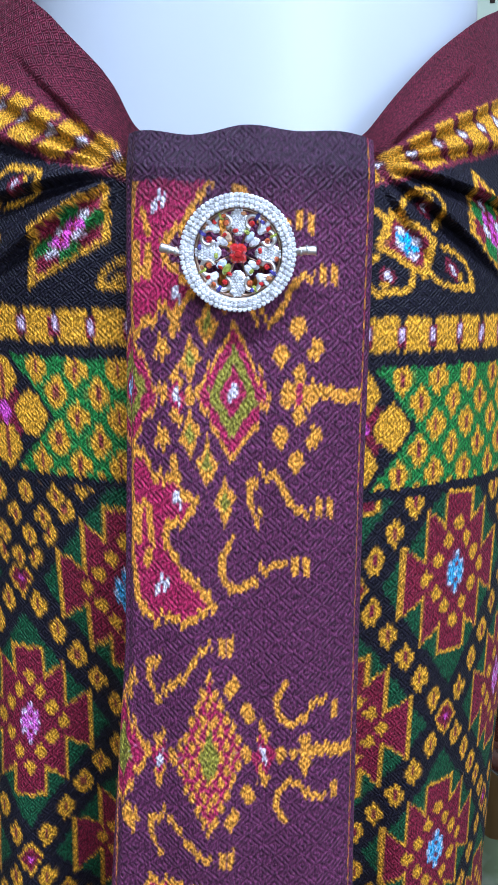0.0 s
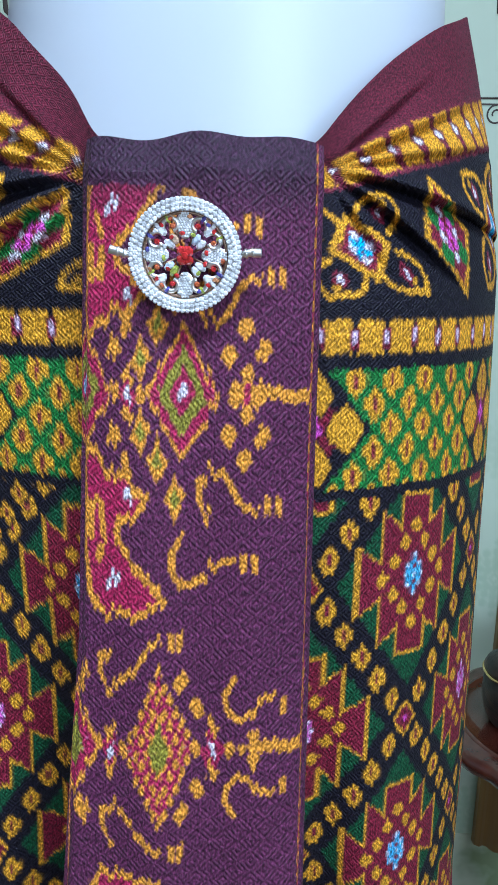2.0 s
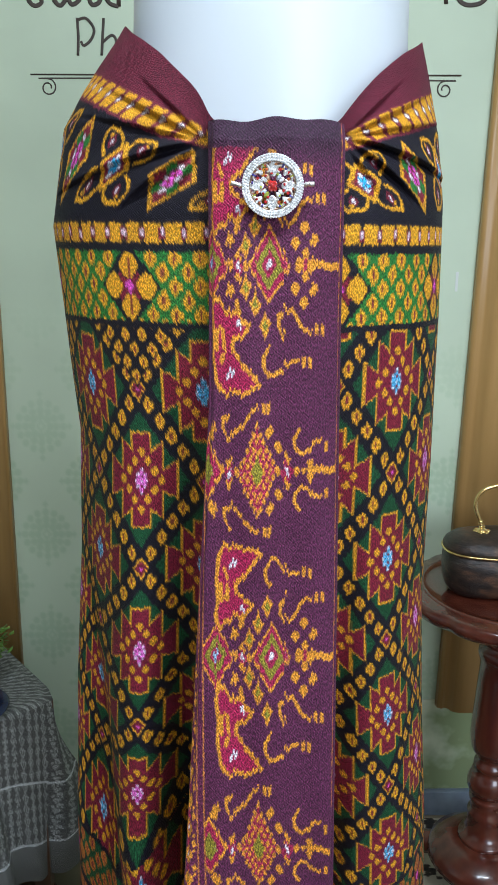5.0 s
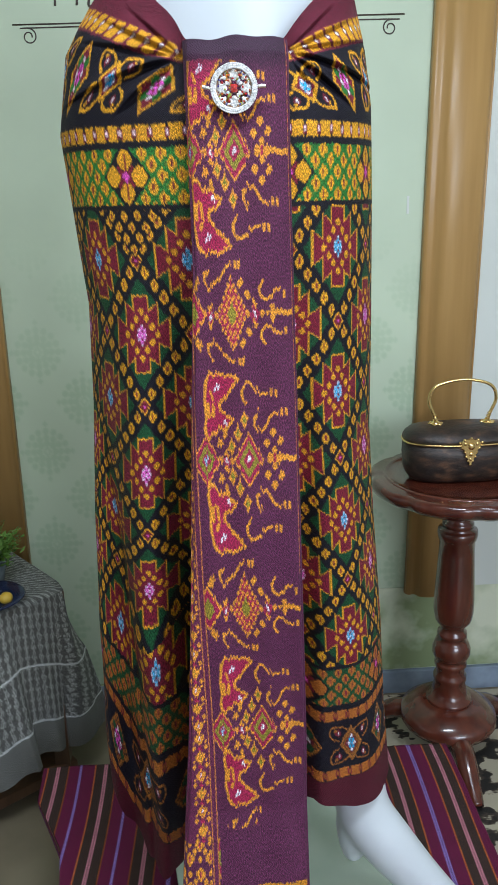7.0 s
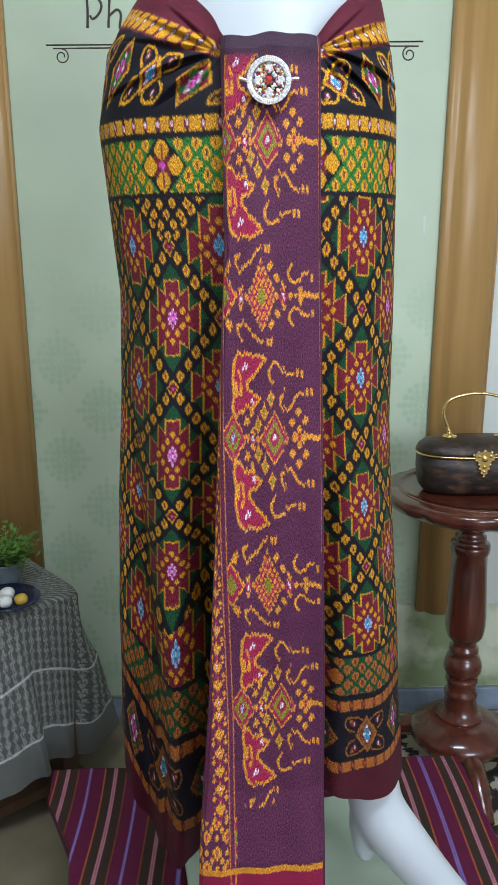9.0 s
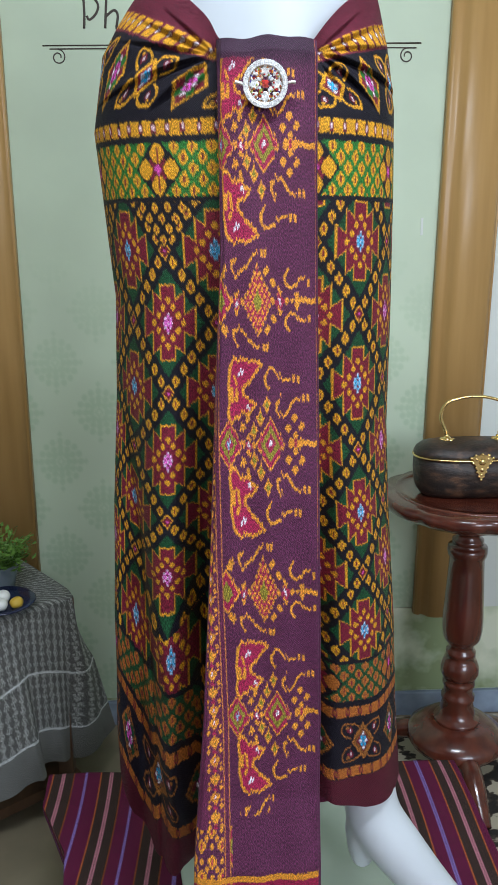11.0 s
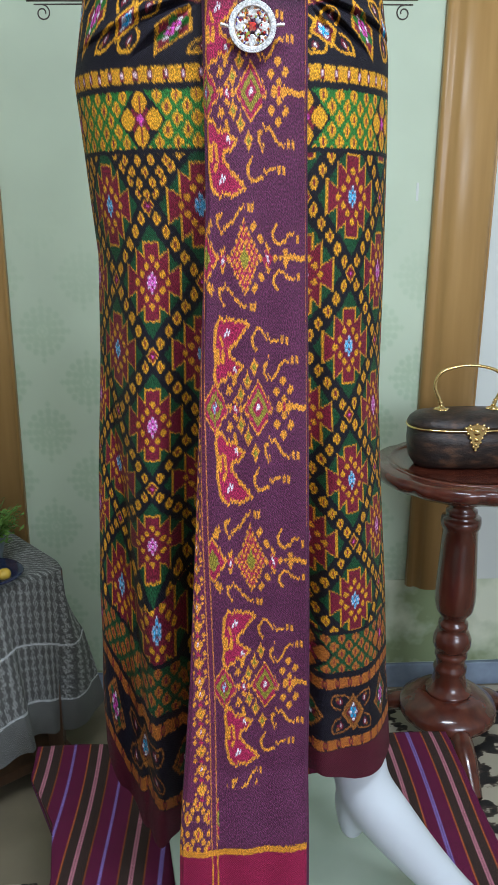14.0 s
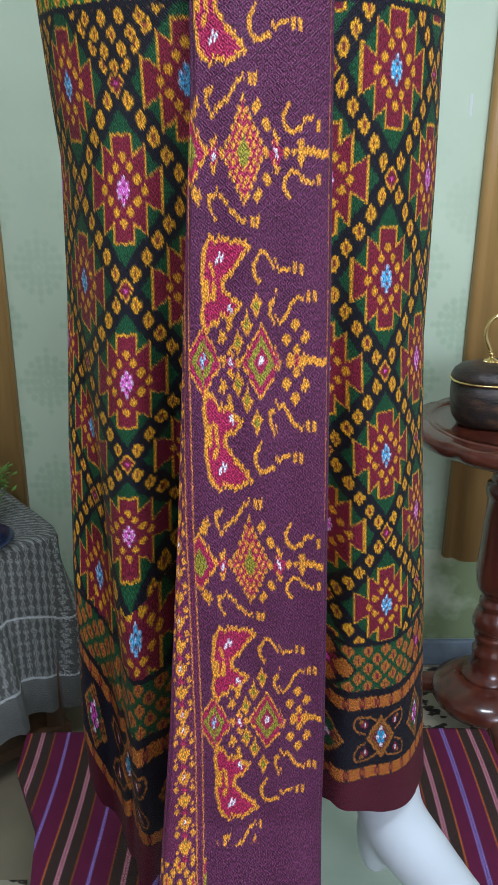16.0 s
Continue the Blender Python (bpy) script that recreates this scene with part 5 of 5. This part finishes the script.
    ring = [(0.0188 * math.cos(2 * math.pi * j / 48), -0.0014, 0.0188 * math.sin(2 * math.pi * j / 48)) for j in range(49)]
    part("inner_ring", tube(ring, 0.0008, 6), mat_dark_gold, br)
    names = ("red", "amber", "clear", "orange", "green", "clear", "red", "blue")
    for a in range(24):
        q = 2 * math.pi * (a + 0.5) / 24
        r = 0.0172 if a % 2 else 0.0098
        st = bmesh.new()
        cut_stone(st, r * math.cos(q), r * math.sin(q), 0.0010, 0.0014, q, 0.0012, 0.0022, 8)
        part("stone", st, GEMS[names[(a * 5) % 8]], br, smooth=False)
    # pin with its two capped ends
    for hand, rise in ((-1, -0.0006), (1, 0.0006)):
        x0, x1 = hand * 0.0250, hand * 0.0345
        pts = smooth_line([(x0, -0.001, rise), (hand * 0.029, -0.0015, rise + 0.0012), (x1, -0.001, rise + (0.0024 if hand < 0 else 0.0012))], 5)
        cap = part("pin_end", tube(pts, 0.0019, 12, None, list(np.linspace(0.75, 1.15, len(pts)))), mat_silver, br)
        for g in (0.35, 0.6):
            p = pts[int(g * len(pts))]
            part("pin_ring", tube([(p[0] + 0.0001, p[1], p[2]), (p[0] + hand * 0.0011, p[1], p[2] + 0.0002)], 0.0023, 12), mat_silver, cap)
    return br


build_brooch()


# ---------------------------------------------------------------- ceiling lamp
lamp_mat, tr, bs = material("lamp_diffuser", 0.4)
bs.inputs["Emission Color"].default_value = (0.93, 0.98, 1.0, 1)
bs.inputs["Emission Strength"].default_value = 3.0
lamp = thing("ceiling_light", "white tube light fitting mounted on the ceiling", "ceiling light", (0.1, -0.30, 2.8))
part("housing", boxed(-0.62, 0.62, -0.09, 0.09, -0.05, 0.0, bevel=0.006), mat_white, lamp, smooth=False)
part("tube", tube([(-0.58, 0, -0.065), (0.58, 0, -0.065)], 0.013, 12), lamp_mat, lamp)

chip = part("wall_chip", boxed(0.482, 0.488, WALL_Y - 0.0078, WALL_Y - 0.0066, 1.350, 1.392, bevel=0.0004), mat_panel_white, smooth=False)
tagged(chip, "small white scratch in the green wall paper", "scratch", kind="structure")
